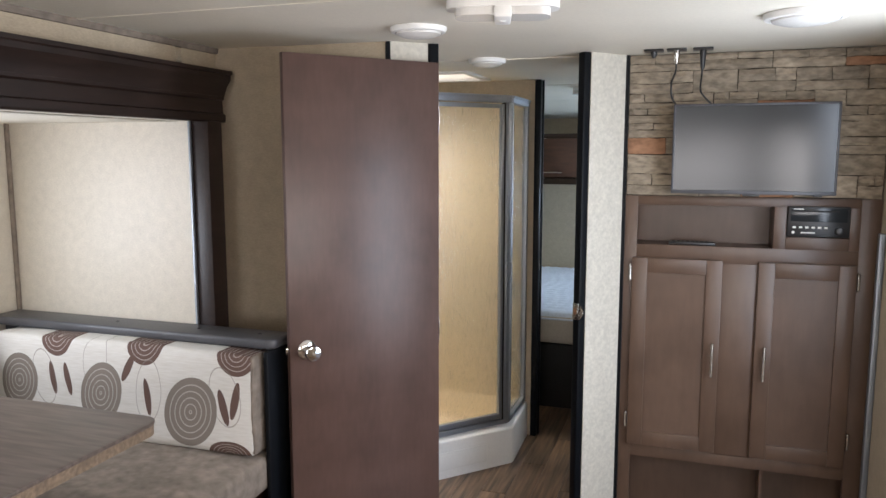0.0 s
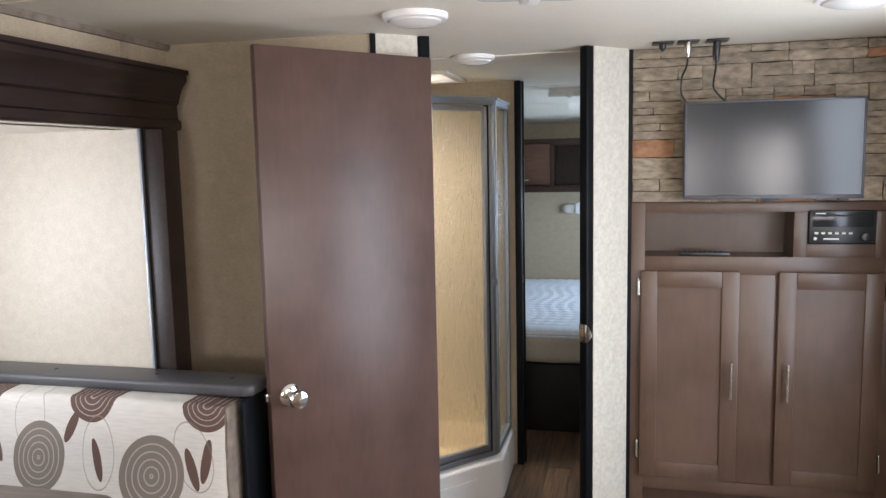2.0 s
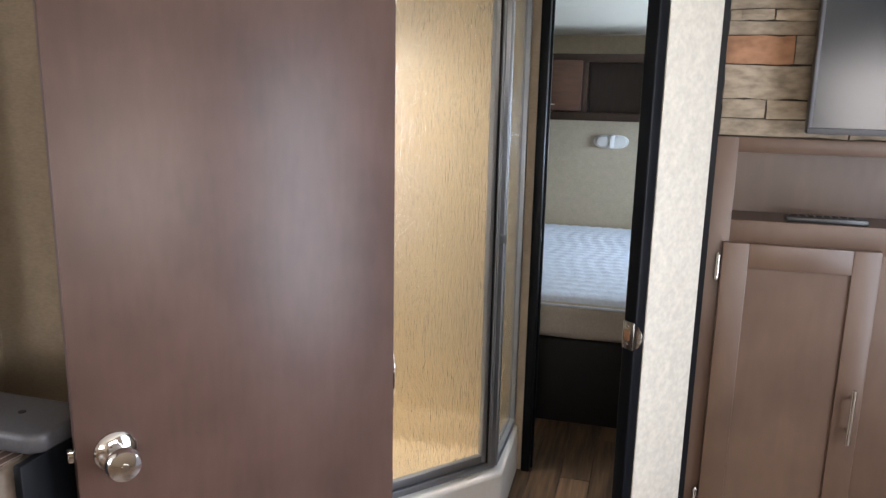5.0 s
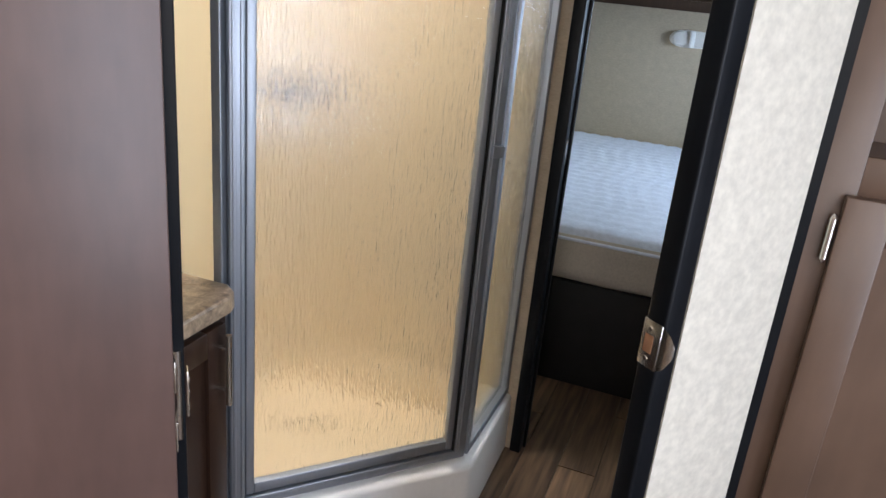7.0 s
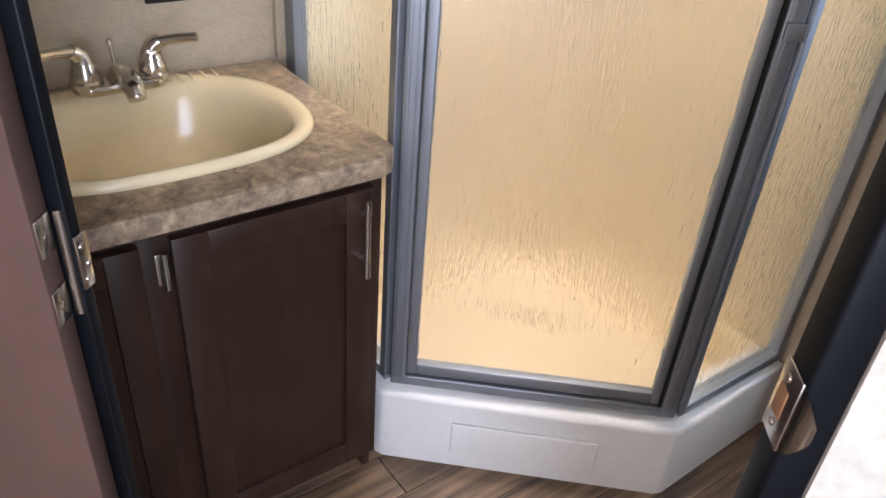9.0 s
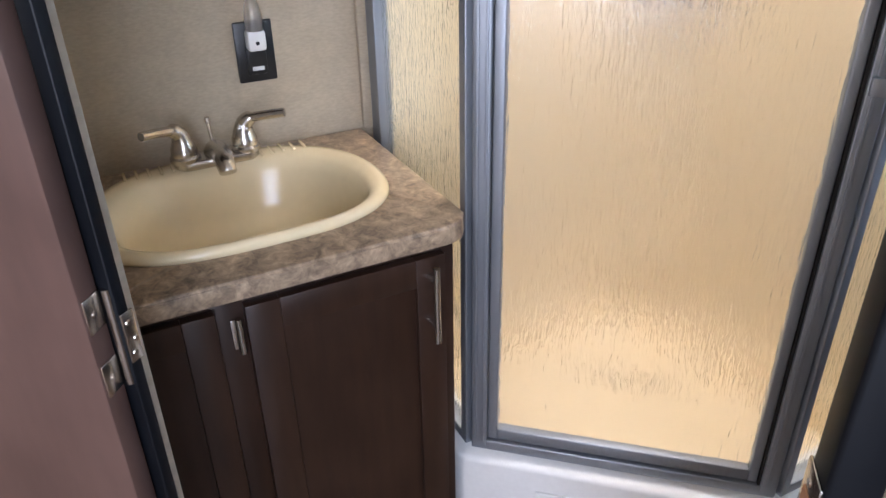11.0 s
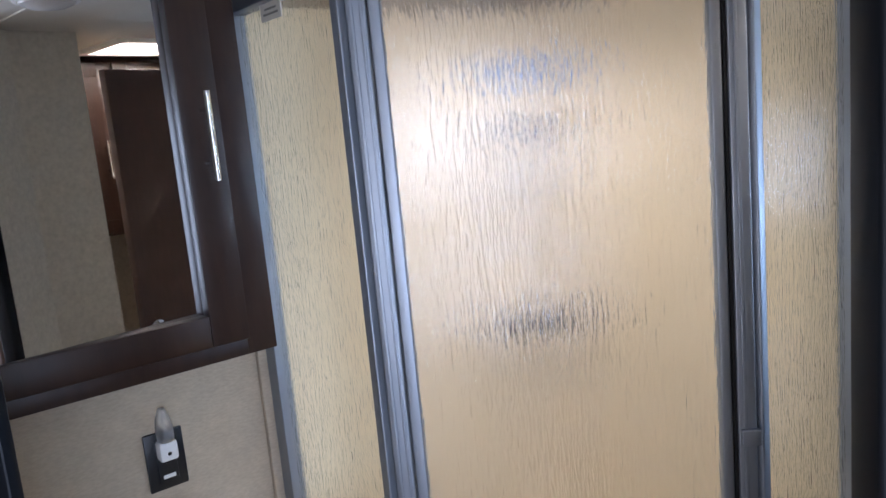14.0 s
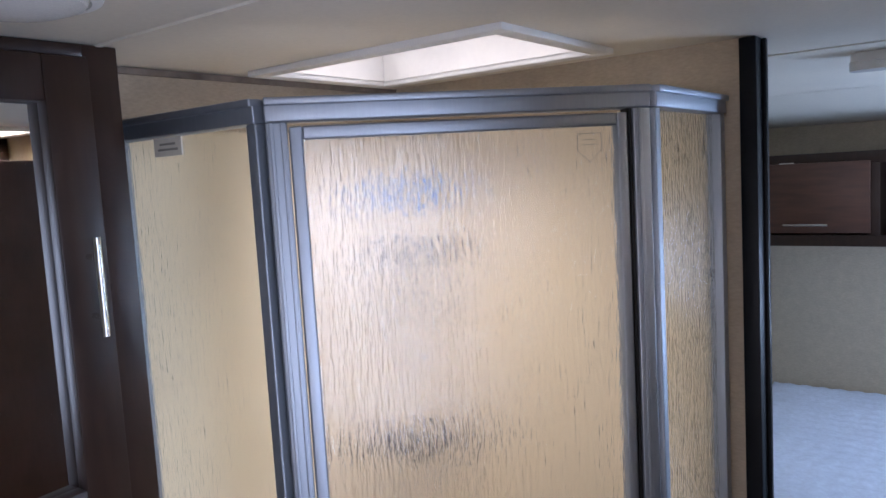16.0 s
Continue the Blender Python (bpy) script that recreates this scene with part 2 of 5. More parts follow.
def fabric():
    """Cream woven upholstery printed with ringed discs and slim leaves."""
    m = bpy.data.materials.new("disc_print_fabric")
    m.use_nodes = True
    n, link = m.node_tree.nodes, m.node_tree.links.new
    b = n["Principled BSDF"]
    b.inputs["Roughness"].default_value, b.inputs["Specular IOR Level"].default_value = 0.8, 0.2
    tc = n.new("ShaderNodeTexCoord")
    sep = n.new("ShaderNodeSeparateXYZ")
    link(tc.outputs["Object"], sep.inputs["Vector"])

    def calc(op, a, c, third=None):
        k = n.new("ShaderNodeMath")
        k.operation = op
        for i, v in enumerate((a, c, third)):
            if v is None:
                continue
            if isinstance(v, (int, float)):
                k.inputs[i].default_value = v
            else:
                link(v, k.inputs[i])
        return k.outputs["Value"]

    weave = n.new("ShaderNodeTexNoise")
    mp = n.new("ShaderNodeMapping")
    mp.inputs["Scale"].default_value = (18, 18, 210)
    link(tc.outputs["Object"], mp.inputs["Vector"])
    link(mp.outputs["Vector"], weave.inputs["Vector"])
    weave.inputs["Scale"].default_value = 1.0
    colour = n.new("ShaderNodeMix")
    colour.data_type = "RGBA"
    colour.inputs["A"].default_value, colour.inputs["B"].default_value = (0.50, 0.47, 0.42, 1), (0.68, 0.67, 0.64, 1)
    link(weave.outputs["Fac"], colour.inputs["Factor"])
    col = colour.outputs["Result"]
    x, z = sep.outputs["X"], sep.outputs["Z"]

    def over(mask, rgb):
        nonlocal col
        k = n.new("ShaderNodeMix")
        k.data_type = "RGBA"
        link(mask, k.inputs["Factor"])
        link(col, k.inputs["A"])
        k.inputs["B"].default_value = (*rgb, 1)
        col = k.outputs["Result"]

    def ellipse(cx, cz, rx, rz, tilt):
        dx, dz = calc("SUBTRACT", x, cx), calc("SUBTRACT", z, cz)
        c, s = math.cos(radians(tilt)), math.sin(radians(tilt))
        u = calc("DIVIDE", calc("ADD", calc("MULTIPLY", dx, c), calc("MULTIPLY", dz, s)), rx)
        v = calc("DIVIDE", calc("SUBTRACT", calc("MULTIPLY", dz, c), calc("MULTIPLY", dx, s)), rz)
        return calc("SQRT", calc("ADD", calc("MULTIPLY", u, u), calc("MULTIPLY", v, v)), 0)

    taupe, cocoa = (0.20, 0.172, 0.148), (0.115, 0.072, 0.060)
    for cx, cz, rx, rz, tilt, rgb, rings in FABRIC:
        r = ellipse(cx, cz, rx, rz, tilt)
        over(calc("LESS_THAN", r, 1.0), taupe if rgb else cocoa)
        if rings:
            wave = calc("SINE", calc("MULTIPLY", r, 34.0), 0)
            over(calc("MULTIPLY", calc("MULTIPLY", calc("LESS_THAN", r, 0.86), calc("GREATER_THAN", wave, 0.80)), 0.42), (0.62, 0.58, 0.53))
    for cx, cz, rx, rz, tilt in ((-1.78, 0.80, 0.05, 0.10, 8), (-1.33, 0.79, 0.05, 0.11, -6), (-1.03, 0.80, 0.055, 0.10, 12), (-1.55, 0.88, 0.05, 0.09, -10)):
        r = ellipse(cx, cz, rx, rz, tilt)
        over(calc("MULTIPLY", calc("COMPARE", r, 1.0, 0.025), 0.6), taupe)
    link(col, b.inputs["Base Color"])
    bp = n.new("ShaderNodeBump")
    bp.inputs["Strength"].default_value, bp.inputs["Distance"].default_value = 0.3, 0.001
    link(weave.outputs["Fac"], bp.inputs["Height"])
    link(bp.outputs["Normal"], b.inputs["Normal"])
    return m


# centre x, centre z, half width, half height, tilt, taupe (1) or cocoa (0), ringed
FABRIC = [
    (-1.90, 0.775, 0.085, 0.105, -22, 1, 1), (-1.72, 0.965, 0.072, 0.085, 0, 0, 1), (-1.53, 0.765, 0.085, 0.115, -24, 1, 1),
    (-1.345, 0.965, 0.075, 0.085, 0, 0, 1), (-1.165, 0.735, 0.10, 0.125, -26, 1, 1), (-0.985, 0.955, 0.075, 0.082, 0, 0, 1),
    (-1.02, 0.605, 0.08, 0.045, 0, 0, 1), (-1.675, 0.80, 0.013, 0.06, 10, 0, 0), (-1.41, 0.865, 0.014, 0.055, -28, 0, 0),
    (-1.335, 0.77, 0.013, 0.065, 6, 0, 0), (-1.035, 0.765, 0.015, 0.062, 14, 0, 0), (-0.992, 0.79, 0.014, 0.065, -12, 0, 0), (-1.74, 0.80, 0.013, 0.06, 8, 0, 0),
]
PRINT = fabric()

# ---- building blocks ----


def wm(ob):
    return (wm(ob.parent) @ ob.matrix_basis) if ob.parent else ob.matrix_basis.copy()


def smooth_mesh(bm, name, mat, smooth):
    me = bpy.data.meshes.new(name)
    bmesh.ops.recalc_face_normals(bm, faces=bm.faces)
    bm.to_mesh(me)
    bm.free()
    me.materials.append(mat)
    if smooth:
        me.shade_smooth()
        me.set_sharp_from_angle(angle=radians(smooth))
    return me


def part(name, bm, mat, parent, label="", local=False, smooth=35):
    """One mesh under a thing or a part; built in world places unless local."""
    if not local:
        bm.transform(wm(parent).inverted())
    ob = new(name, smooth_mesh(bm, name, mat, smooth))
    ob.parent = parent
    return tagged(ob, label)


def thing(name, label, category, at=None, group="", kind=""):
    ob = new(name)
    ob.empty_display_size = 0.05
    ob.matrix_basis = at if at is not None else Matrix()
    return tagged(ob, label, category, group, kind)


def solo(name, bm, mat, label, category="", kind="", smooth=35, group=""):
    return tagged(new(name, smooth_mesh(bm, name, mat, smooth)), label, category, group, kind)


def box(x0, x1, y0, y1, z0, z1, bevel=0.0, into=None, seg=2):
    t = bmesh.new()
    bmesh.ops.create_cube(t, size=1)
    for v in t.verts:
        v.co = Vector(((x0 + x1) / 2 + v.co.x * (x1 - x0), (y0 + y1) / 2 + v.co.y * (y1 - y0), (z0 + z1) / 2 + v.co.z * (z1 - z0)))
    if bevel:
        bmesh.ops.bevel(t, geom=t.edges[:], offset=min(bevel, 0.45 * min(x1 - x0, y1 - y0, z1 - z0)), segments=seg, affect="EDGES", profile=0.5)
    return merge(t, into)


def merge(t, into):
    if into is None:
        return t
    me = bpy.data.meshes.new("tmp")
    t.to_mesh(me)
    t.free()
    into.from_mesh(me)
    bpy.data.meshes.remove(me)
    return into


def prism(points, z0, z1, bevel=0.0, into=None, seg=3):
    """An upright prism over a plan outline."""
    t = bmesh.new()
    low = [t.verts.new((x, y, z0)) for x, y in points]
    face = t.faces.new(low)
    up = bmesh.ops.extrude_face_region(t, geom=[face])["geom"]
    bmesh.ops.translate(t, vec=(0, 0, z1 - z0), verts=[g for g in up if isinstance(g, bmesh.types.BMVert)])
    bmesh.ops.recalc_face_normals(t, faces=t.faces)
    if bevel:
        bmesh.ops.bevel(t, geom=t.edges[:], offset=bevel, segments=seg, affect="EDGES", profile=0.5)
    return merge(t, into)


def wall_between(a, b, z0, z1, thick, into=None, bevel=0.0):
    """An upright slab from a to b, thick to the left of that way."""
    a, b = Vector(a), Vector(b)
    side = Vector((-(b - a).y, (b - a).x)).normalized() * thick
    return prism([a, b, b + side, a + side], z0, z1, bevel, into)


def lathe(profile, n=24, into=None, m=None):
    """A turned solid round z from (radius, height) pairs."""
    t = bmesh.new()
    rings = []
    for r, z in profile:
        rings.append([t.verts.new((max(r, 1e-4) * math.cos(i / n * math.tau), max(r, 1e-4) * math.sin(i / n * math.tau), z)) for i in range(n)])
    for a, b in zip(rings, rings[1:]):
        for i in range(n):
            t.faces.new((a[i], a[(i + 1) % n], b[(i + 1) % n], b[i]))
    t.faces.new(rings[0][::-1])
    t.faces.new(rings[-1])
    if m is not None:
        t.transform(m)
    return merge(t, into)


def rod(a, b, r, into=None, n=12, r2=None):
    a, b = Vector(a), Vector(b)
    m = Matrix.Translation(a) @ (b - a).to_track_quat("Z", "Y").to_matrix().to_4x4()
    return lathe([(r, 0), (r if r2 is None else r2, (b - a).length)], n, into, m)


def tube(points, r, into=None, n=10, steps=6):
    """A bent tube through points, smoothed."""
    p = [Vector(q) for q in points]
    line = []
    for i in range(len(p) - 1):
        q0, q1, q2, q3 = p[max(i - 1, 0)], p[i], p[i + 1], p[min(i + 2, len(p) - 1)]
        for k in range(steps):
            u = k / steps
            line.append(0.5 * (2 * q1 + (q2 - q0) * u + (2 * q0 - 5 * q1 + 4 * q2 - q3) * u * u + (3 * q1 - q0 - 3 * q2 + q3) * u**3))
    line.append(p[-1])
    t = bmesh.new()
    rings = []
    rad = r if isinstance(r, (list, tuple)) else (r, r)
    ref = Vector((0.13, 0.31, 0.94))
    for i, c in enumerate(line):
        d = (line[min(i + 1, len(line) - 1)] - line[max(i - 1, 0)]).normalized()
        u = d.cross(ref).normalized()
        v = d.cross(u)
        rr = rad[0] + (rad[1] - rad[0]) * i / (len(line) - 1)
        rings.append([t.verts.new(c + rr * (math.cos(k / n * math.tau) * u + math.sin(k / n * math.tau) * v)) for k in range(n)])
    for a, b in zip(rings, rings[1:]):
        for i in range(n):
            t.faces.new((a[i], a[(i + 1) % n], b[(i + 1) % n], b[i]))
    t.faces.new(rings[0][::-1])
    t.faces.new(rings[-1])
    return merge(t, into)


def sweep(profile, a, b, into=None):
    """A moulding: profile of (out, up) pairs run from a to b; out is to the right of that way."""
    a, b = Vector(a), Vector(b)
    d = (b - a).normalized()
    out = Vector((d.y, -d.x, 0))
    t = bmesh.new()
    ends = [[t.verts.new(p + out * o + Vector((0, 0, u))) for o, u in profile] for p in (a, b)]
    k = len(profile)
    for i in range(k):
        t.faces.new((ends[0][i], ends[0][(i + 1) % k], ends[1][(i + 1) % k], ends[1][i]))
    t.faces.new(ends[0])
    t.faces.new(ends[1][::-1])
    return merge(t, into)

# ---- the large structure ----
H = 1.98  # ceiling
WX, EX = -1.33, 1.07  # long side walls
UX, UY = math.cos(radians(40.1)), math.sin(radians(40.1))  # way of the slanted bathroom front


def on_front(s, out=0.0):
    """A plan place on the slanted front: s along it, out towards the living room."""
    return Vector((UX * s + UY * out, 0.080 + UY * s - UX * out))


def structure(name, bm, mat, label, smooth=0):
    return solo(name, bm, mat, label, kind="structure", smooth=smooth)


ground = structure("ground", box(-60, 60, -60, 60, -0.85, -0.75), GROUND, "grey gravel ground under the parked trailer")
floor = structure("floor", box(WX - 0.05, EX + 0.05, -5.5, 3.5, -0.06, -0.006), DARK, "dark brown wood-look vinyl plank floor")

c = bmesh.new()
SKY = (-1.235, -0.672, 0.555, 0.925)
for x0, x1, y0, y1 in ((WX - 0.05, 0.0, -5.5, SKY[2]), (WX - 0.05, SKY[0], SKY[2], SKY[3]), (SKY[1], 0.0, SKY[2], SKY[3]), (WX - 0.05, 0.0, SKY[3], 3.5),
                       (0.0, EX + 0.05, -5.5, 0.60), (0.0, 0.22, 0.60, 0.92), (0.54, EX + 0.05, 0.60, 0.92), (0.0, EX + 0.05, 0.92, 3.5)):
    box(x0, x1, y0, y1, H, H + 0.025, into=c)
structure("ceiling", c, CEILING, "cream vinyl ceiling panels with narrow seams")
c = box(WX, 0.12, 0.138, 0.148, H - 0.004, H)
box(WX, EX, -1.182, -1.176, H - 0.002, H, into=c)
box(-1.3, EX, 1.405, 1.415, H - 0.003, H, into=c)
structure("trim_ceiling_seam", c, CEILING, "thin cream seam strips across the ceiling")
c = sweep([(0, 0), (0.012, 0), (0.016, 0.012), (0.016, 0.02), (0, 0.02)], (WX, -5.4, H - 0.02), (WX, -0.50, H - 0.02))
structure("trim_wall_top", c, SUEDE, "taupe strip where wall meets ceiling")
c = sweep([(0, 0), (0.008, 0), (0.012, 0.012), (0, 0.014)], (WX, 0.26, H - 0.014), (WX, 1.07, H - 0.014))
structure("trim_shower_ceiling", c, SUEDE, "taupe strip at the ceiling over the shower")

# long west wall with the slide-out opening
SY0, SY1, SZ = -3.3, -0.73, 1.703
w = box(WX - 0.045, WX, -5.5, SY0, 0, H)
box(WX - 0.045, WX, SY1 + 0.032, -0.505, 0, H, into=w)
box(WX - 0.045, WX, SY0, SY1, SZ, H, into=w)
box(WX - 0.045, WX, SY0, SY1, 0, 0.1, into=w)
structure("wall_west_living", w, WALLPAPER, "beige linen wallpaper wall over the slide-out")
structure("wall_west_bath", box(WX - 0.045, WX, -0.505, 1.09, 0, H), WALLPAPER, "beige linen wallpaper wall behind the vanity")
structure("wall_west_bedroom", box(WX - 0.045, WX, 1.09, 3.5, 0, H), WALLPAPER, "beige linen wallpaper bedroom side wall")
# slide-out box
structure("wall_slide_end", box(-2.16, -1.286, SY1, SY1 + 0.03, 0.1, SZ), SLIDE_PAPER, "pale woven wallpaper end wall of the slide-out")
structure("wall_slide_south", box(-2.16, WX - 0.046, SY0 - 0.03, SY0, 0.1, SZ), SLIDE_PAPER, "pale woven wallpaper end wall of the slide-out")
w = bmesh.new()
for y0, y1, z0, z1 in ((SY0, -2.1, 0.1, SZ), (-1.15, SY1, 0.1, SZ), (-2.1, -1.15, 0.1, 1.0), (-2.1, -1.15, 1.64, SZ)):
    box(-2.16, -2.12, y0, y1, z0, z1, into=w)
structure("wall_slide_west", w, SLIDE_PAPER, "pale woven wallpaper outer wall of the slide-out")
structure("ceiling_slide", box(-2.16, -1.29, SY0, SY1, SZ, SZ + 0.03), CEILING, "cream vinyl ceiling of the slide-out")
structure("floor_slide", box(-2.16, WX - 0.001, SY0, SY1, 0.05, 0.1), DARK, "dark slide-out floor")
structure("trim_slide_corner", box(-2.12, -2.105, SY1 - 0.015, SY1, 0.1, SZ, 0.003), SUEDE, "beige corner strip in the slide-out")

# east wall with the entry doorway
w = bmesh.new()
for y0, y1, z0, z1 in ((-5.5, -3.1, 0, H), (-3.1, -1.7, 0, 1.18), (-3.1, -1.7, 1.74, H), (-1.7, -1.17, 0, H), (-1.17, -0.43, 1.9, H), (-0.43, 2.1, 0, H), (2.1, 3.1, 0, 1.0), (2.1, 3.1, 1.6, H), (3.1, 3.5, 0, H)):
    box(EX, EX + 0.045, y0, y1, z0, z1, into=w)
structure("wall_east", w, WALLPAPER, "beige linen wallpaper wall with the entry doorway")
w = bmesh.new()
for x0, x1, z0, z1 in ((WX, -0.5, 0, H), (1.0, EX, 0, H), (-0.5, 1.0, 0, 1.0), (-0.5, 1.0, 1.78, H)):
    box(x0, x1, -5.5, -5.45, z0, z1, into=w)
structure("wall_south", w, WALLPAPER, "beige linen wallpaper end wall")
structure("wall_north", box(WX, EX, 3.44, 3.5, 0, H), WALLPAPER, "beige linen wallpaper wall behind the bed")


def window(name, bm_frame, bm_pane, label):
    ob = thing(name, label, "window", kind="structure")
    part("window_frame", bm_frame, PLASTIC, ob, "black window frame")
    pane = part("pane", bm_pane, PANE, ob)
    pane.visible_shadow = False
    return ob


def frame_x(x0, x1, y0, y1, z0, z1, t=0.03):
    f = box(x0, x1, y0, y1, z0, z0 + t, 0.003)
    box(x0, x1, y0, y1, z1 - t, z1, 0.003, into=f)
    box(x0, x1, y0, y0 + t, z0 + t, z1 - t, 0.003, into=f)
    return box(x0, x1, y1 - t, y1, z0 + t, z1 - t, 0.003, into=f)


window("window_1", frame_x(-2.165, -2.112, -2.1, -1.15, 1.0, 1.64), box(-2.15, -2.145, -2.07, -1.18, 1.03, 1.61), "dark-framed slide-out window")
window("window_2", frame_x(1.05, 1.12, -3.1, -1.7, 1.18, 1.74), box(1.09, 1.095, -3.07, -1.73, 1.21, 1.71), "dark-framed kitchen window")
window("window_3", frame_x(1.05, 1.12, 2.1, 3.1, 1.0, 1.6), box(1.09, 1.095, 2.13, 3.07, 1.03, 1.57), "dark-framed bedroom window")
f = box(-0.5, 1.0, -5.51, -5.43, 1.0, 1.03, 0.003)
box(-0.5, 1.0, -5.51, -5.43, 1.75, 1.78, 0.003, into=f)
box(-0.5, -0.47, -5.51, -5.43, 1.03, 1.75, 0.003, into=f)
box(0.97, 1.0, -5.51, -5.43, 1.03, 1.75, 0.003, into=f)
window("window_4", f, box(-0.47, 0.97, -5.48, -5.475, 1.03, 1.75), "dark-framed rear window")

entry = thing("door_1", "open entry doorway with a light metal frame", "doorway", kind="structure")
part("door_frame", box(EX - 0.02, EX + 0.06, -0.43, -0.40, 0, 1.93, 0.004), ALUMINIUM, entry)
part("door_frame", box(EX - 0.02, EX + 0.06, -1.20, -1.17, 0, 1.93, 0.004), ALUMINIUM, entry)
part("lintel", box(EX - 0.02, EX + 0.06, -1.17, -0.43, 1.9, 1.93, 0.004), ALUMINIUM, entry)
part("threshold", box(EX - 0.02, EX + 0.06, -1.17, -0.43, 0, 0.015, 0.004), ALUMINIUM, entry)

# slanted bathroom front: wall strips, black jambs
SB, SE = Vector((0.004, 0.031)), Vector((0.124, 0.173))  # strike-side strip
SU = (SE - SB).normalized()
SN = Vector((-SU.y, SU.x))  # towards the bathroom
structure("wall_front_strip", wall_between(SB, SE, 0, H, 0.040), MOTTLED, "cream mottled wallpaper strip beside the doorway")
structure("wall_front_hinge", wall_between(on_front(-0.845, 0.022), on_front(-0.700, 0.022), 0, H, 0.040), MOTTLED, "cream mottled wallpaper strip beside the hinges")
structure("wall_bath_south", wall_between((WX, -0.50), on_front(-0.845, 0.018), 0, H, 0.03), WALLPAPER, "beige wallpaper wall between bathroom and dinette")


j = prism([SB - SU * 0.001, SB - SU * 0.035, SB - SU * 0.035 + SN * 0.036, SB - SU * 0.001 + SN * 0.042], 0, H - 0.001, 0.004)
structure("trim_strike_jamb", j, BLACK, "black strike-side door jamb", 30)
j = prism([(-0.484, -0.3735), (-0.494, -0.362), (-0.522, -0.386), (-0.511, -0.390)], 0, H - 0.001, 0.003)
structure("trim_hinge_jamb", j, BLACK, "black hinge-side door jamb", 30)
structure("trim_corner_left", wall_between(on_front(-0.857, 0.028), on_front(-0.840, 0.028), 0, H - 0.001, 0.012, bevel=0.003), BLACK, "black corner strip", 30)
structure("trim_corner_right", prism([(0.119, 0.172), (0.137, 0.172), (0.137, 0.1845), (0.1225, 0.1845)], 0, H - 0.001), BLACK, "black corner strip beside the cabinet", 30)
structure("trim_cabinet_edge", box(EX - 0.022, EX - 0.001, 0.10, 0.13, 0, 1.3, 0.004), ALUMINIUM, "light metal edge strip beside the cabinet", 30)

# walls round the bathroom
structure("wall_bath_east", box(0.094, 0.13, 0.187, 0.40, 0, H), MOTTLED, "cream mottled wallpaper bathroom wall")
structure("wall_recess_south", box(0.13, 0.98, 0.362, 0.38, 0, H), MOTTLED, "cream wallpaper wall of the bathroom recess")
structure("wall_recess_east", box(0.98, 1.0, 0.38, 1.07, 0, H), MOTTLED, "cream wallpaper back of the bathroom recess")
structure("wall_bedroom_left", box(WX, -0.424, 1.07, 1.11, 0, H), WALLPAPER, "beige wallpaper wall between shower and bedroom")
structure("wall_bedroom_right", box(0.30, EX, 1.07, 1.11, 0, H), WALLPAPER, "beige wallpaper wall between bathroom and bedroom")
j = box(-0.426, -0.392, 1.056, 1.122, 0, H - 0.001, 0.004)
box(-0.393, -0.383, 1.095, 1.110, 0, H - 0.002, 0.003, into=j)
structure("trim_bedroom_jamb_left", j, BLACK, "black bedroom door jamb", 30)
structure("trim_bedroom_jamb_right", box(0.256, 0.30, 1.056, 1.122, 0, H - 0.001, 0.004), BLACK, "black bedroom door jamb", 30)
c = bmesh.new()
v = [c.verts.new(p) for p in ((WX, 2.72, H - 0.001), (EX, 2.72, H - 0.001), (EX, 3.44, 1.875), (WX, 3.44, 1.875), (WX, 3.44, H - 0.001), (EX, 3.44, H - 0.001))]
for ids in ((0, 1, 2, 3), (3, 2, 5, 4), (0, 3, 4), (1, 5, 2), (0, 4, 5, 1)):
    c.faces.new([v[i] for i in ids])
structure("ceiling_bedroom_slope", c, CEILING, "sloped cream ceiling over the bed head")

# skylight over the shower
sk = thing("skylight", "white-framed acrylic skylight over the corner shower", "skylight")
for x0, x1, y0, y1 in ((SKY[0] - 0.03, SKY[1] + 0.03, SKY[2] - 0.03, SKY[2] + 0.006), (SKY[0] - 0.03, SKY[1] + 0.03, SKY[3] - 0.006, SKY[3] + 0.03), (SKY[0] - 0.03, SKY[0] + 0.006, SKY[2] + 0.006, SKY[3] - 0.006), (SKY[1] - 0.006, SKY[1] + 0.03, SKY[2] + 0.006, SKY[3] - 0.006)):
    part("flange", box(x0, x1, y0, y1, H - 0.012, H + 0.001, 0.003), WHITE, sk)
for x0, x1, y0, y1 in ((SKY[0] + 0.003, SKY[1] - 0.003, SKY[2] + 0.003, SKY[2] + 0.008), (SKY[0] + 0.003, SKY[1] - 0.003, SKY[3] - 0.008, SKY[3] - 0.003), (SKY[0] + 0.003, SKY[0] + 0.008, SKY[2] + 0.009, SKY[3] - 0.009), (SKY[1] - 0.008, SKY[1] - 0.003, SKY[2] + 0.009, SKY[3] - 0.009)):
    part("well", box(x0, x1, y0, y1, H, H + 0.2), DOME, sk, "white skylight well")
# the dome is no lamp: its glow imitates sky light behind the acrylic
d = part("dome", box(SKY[0] - 0.01, SKY[1] + 0.01, SKY[2] - 0.01, SKY[3] + 0.01, H + 0.2, H + 0.208), GLOW, sk, "white acrylic dome with daylight put in as a glow")

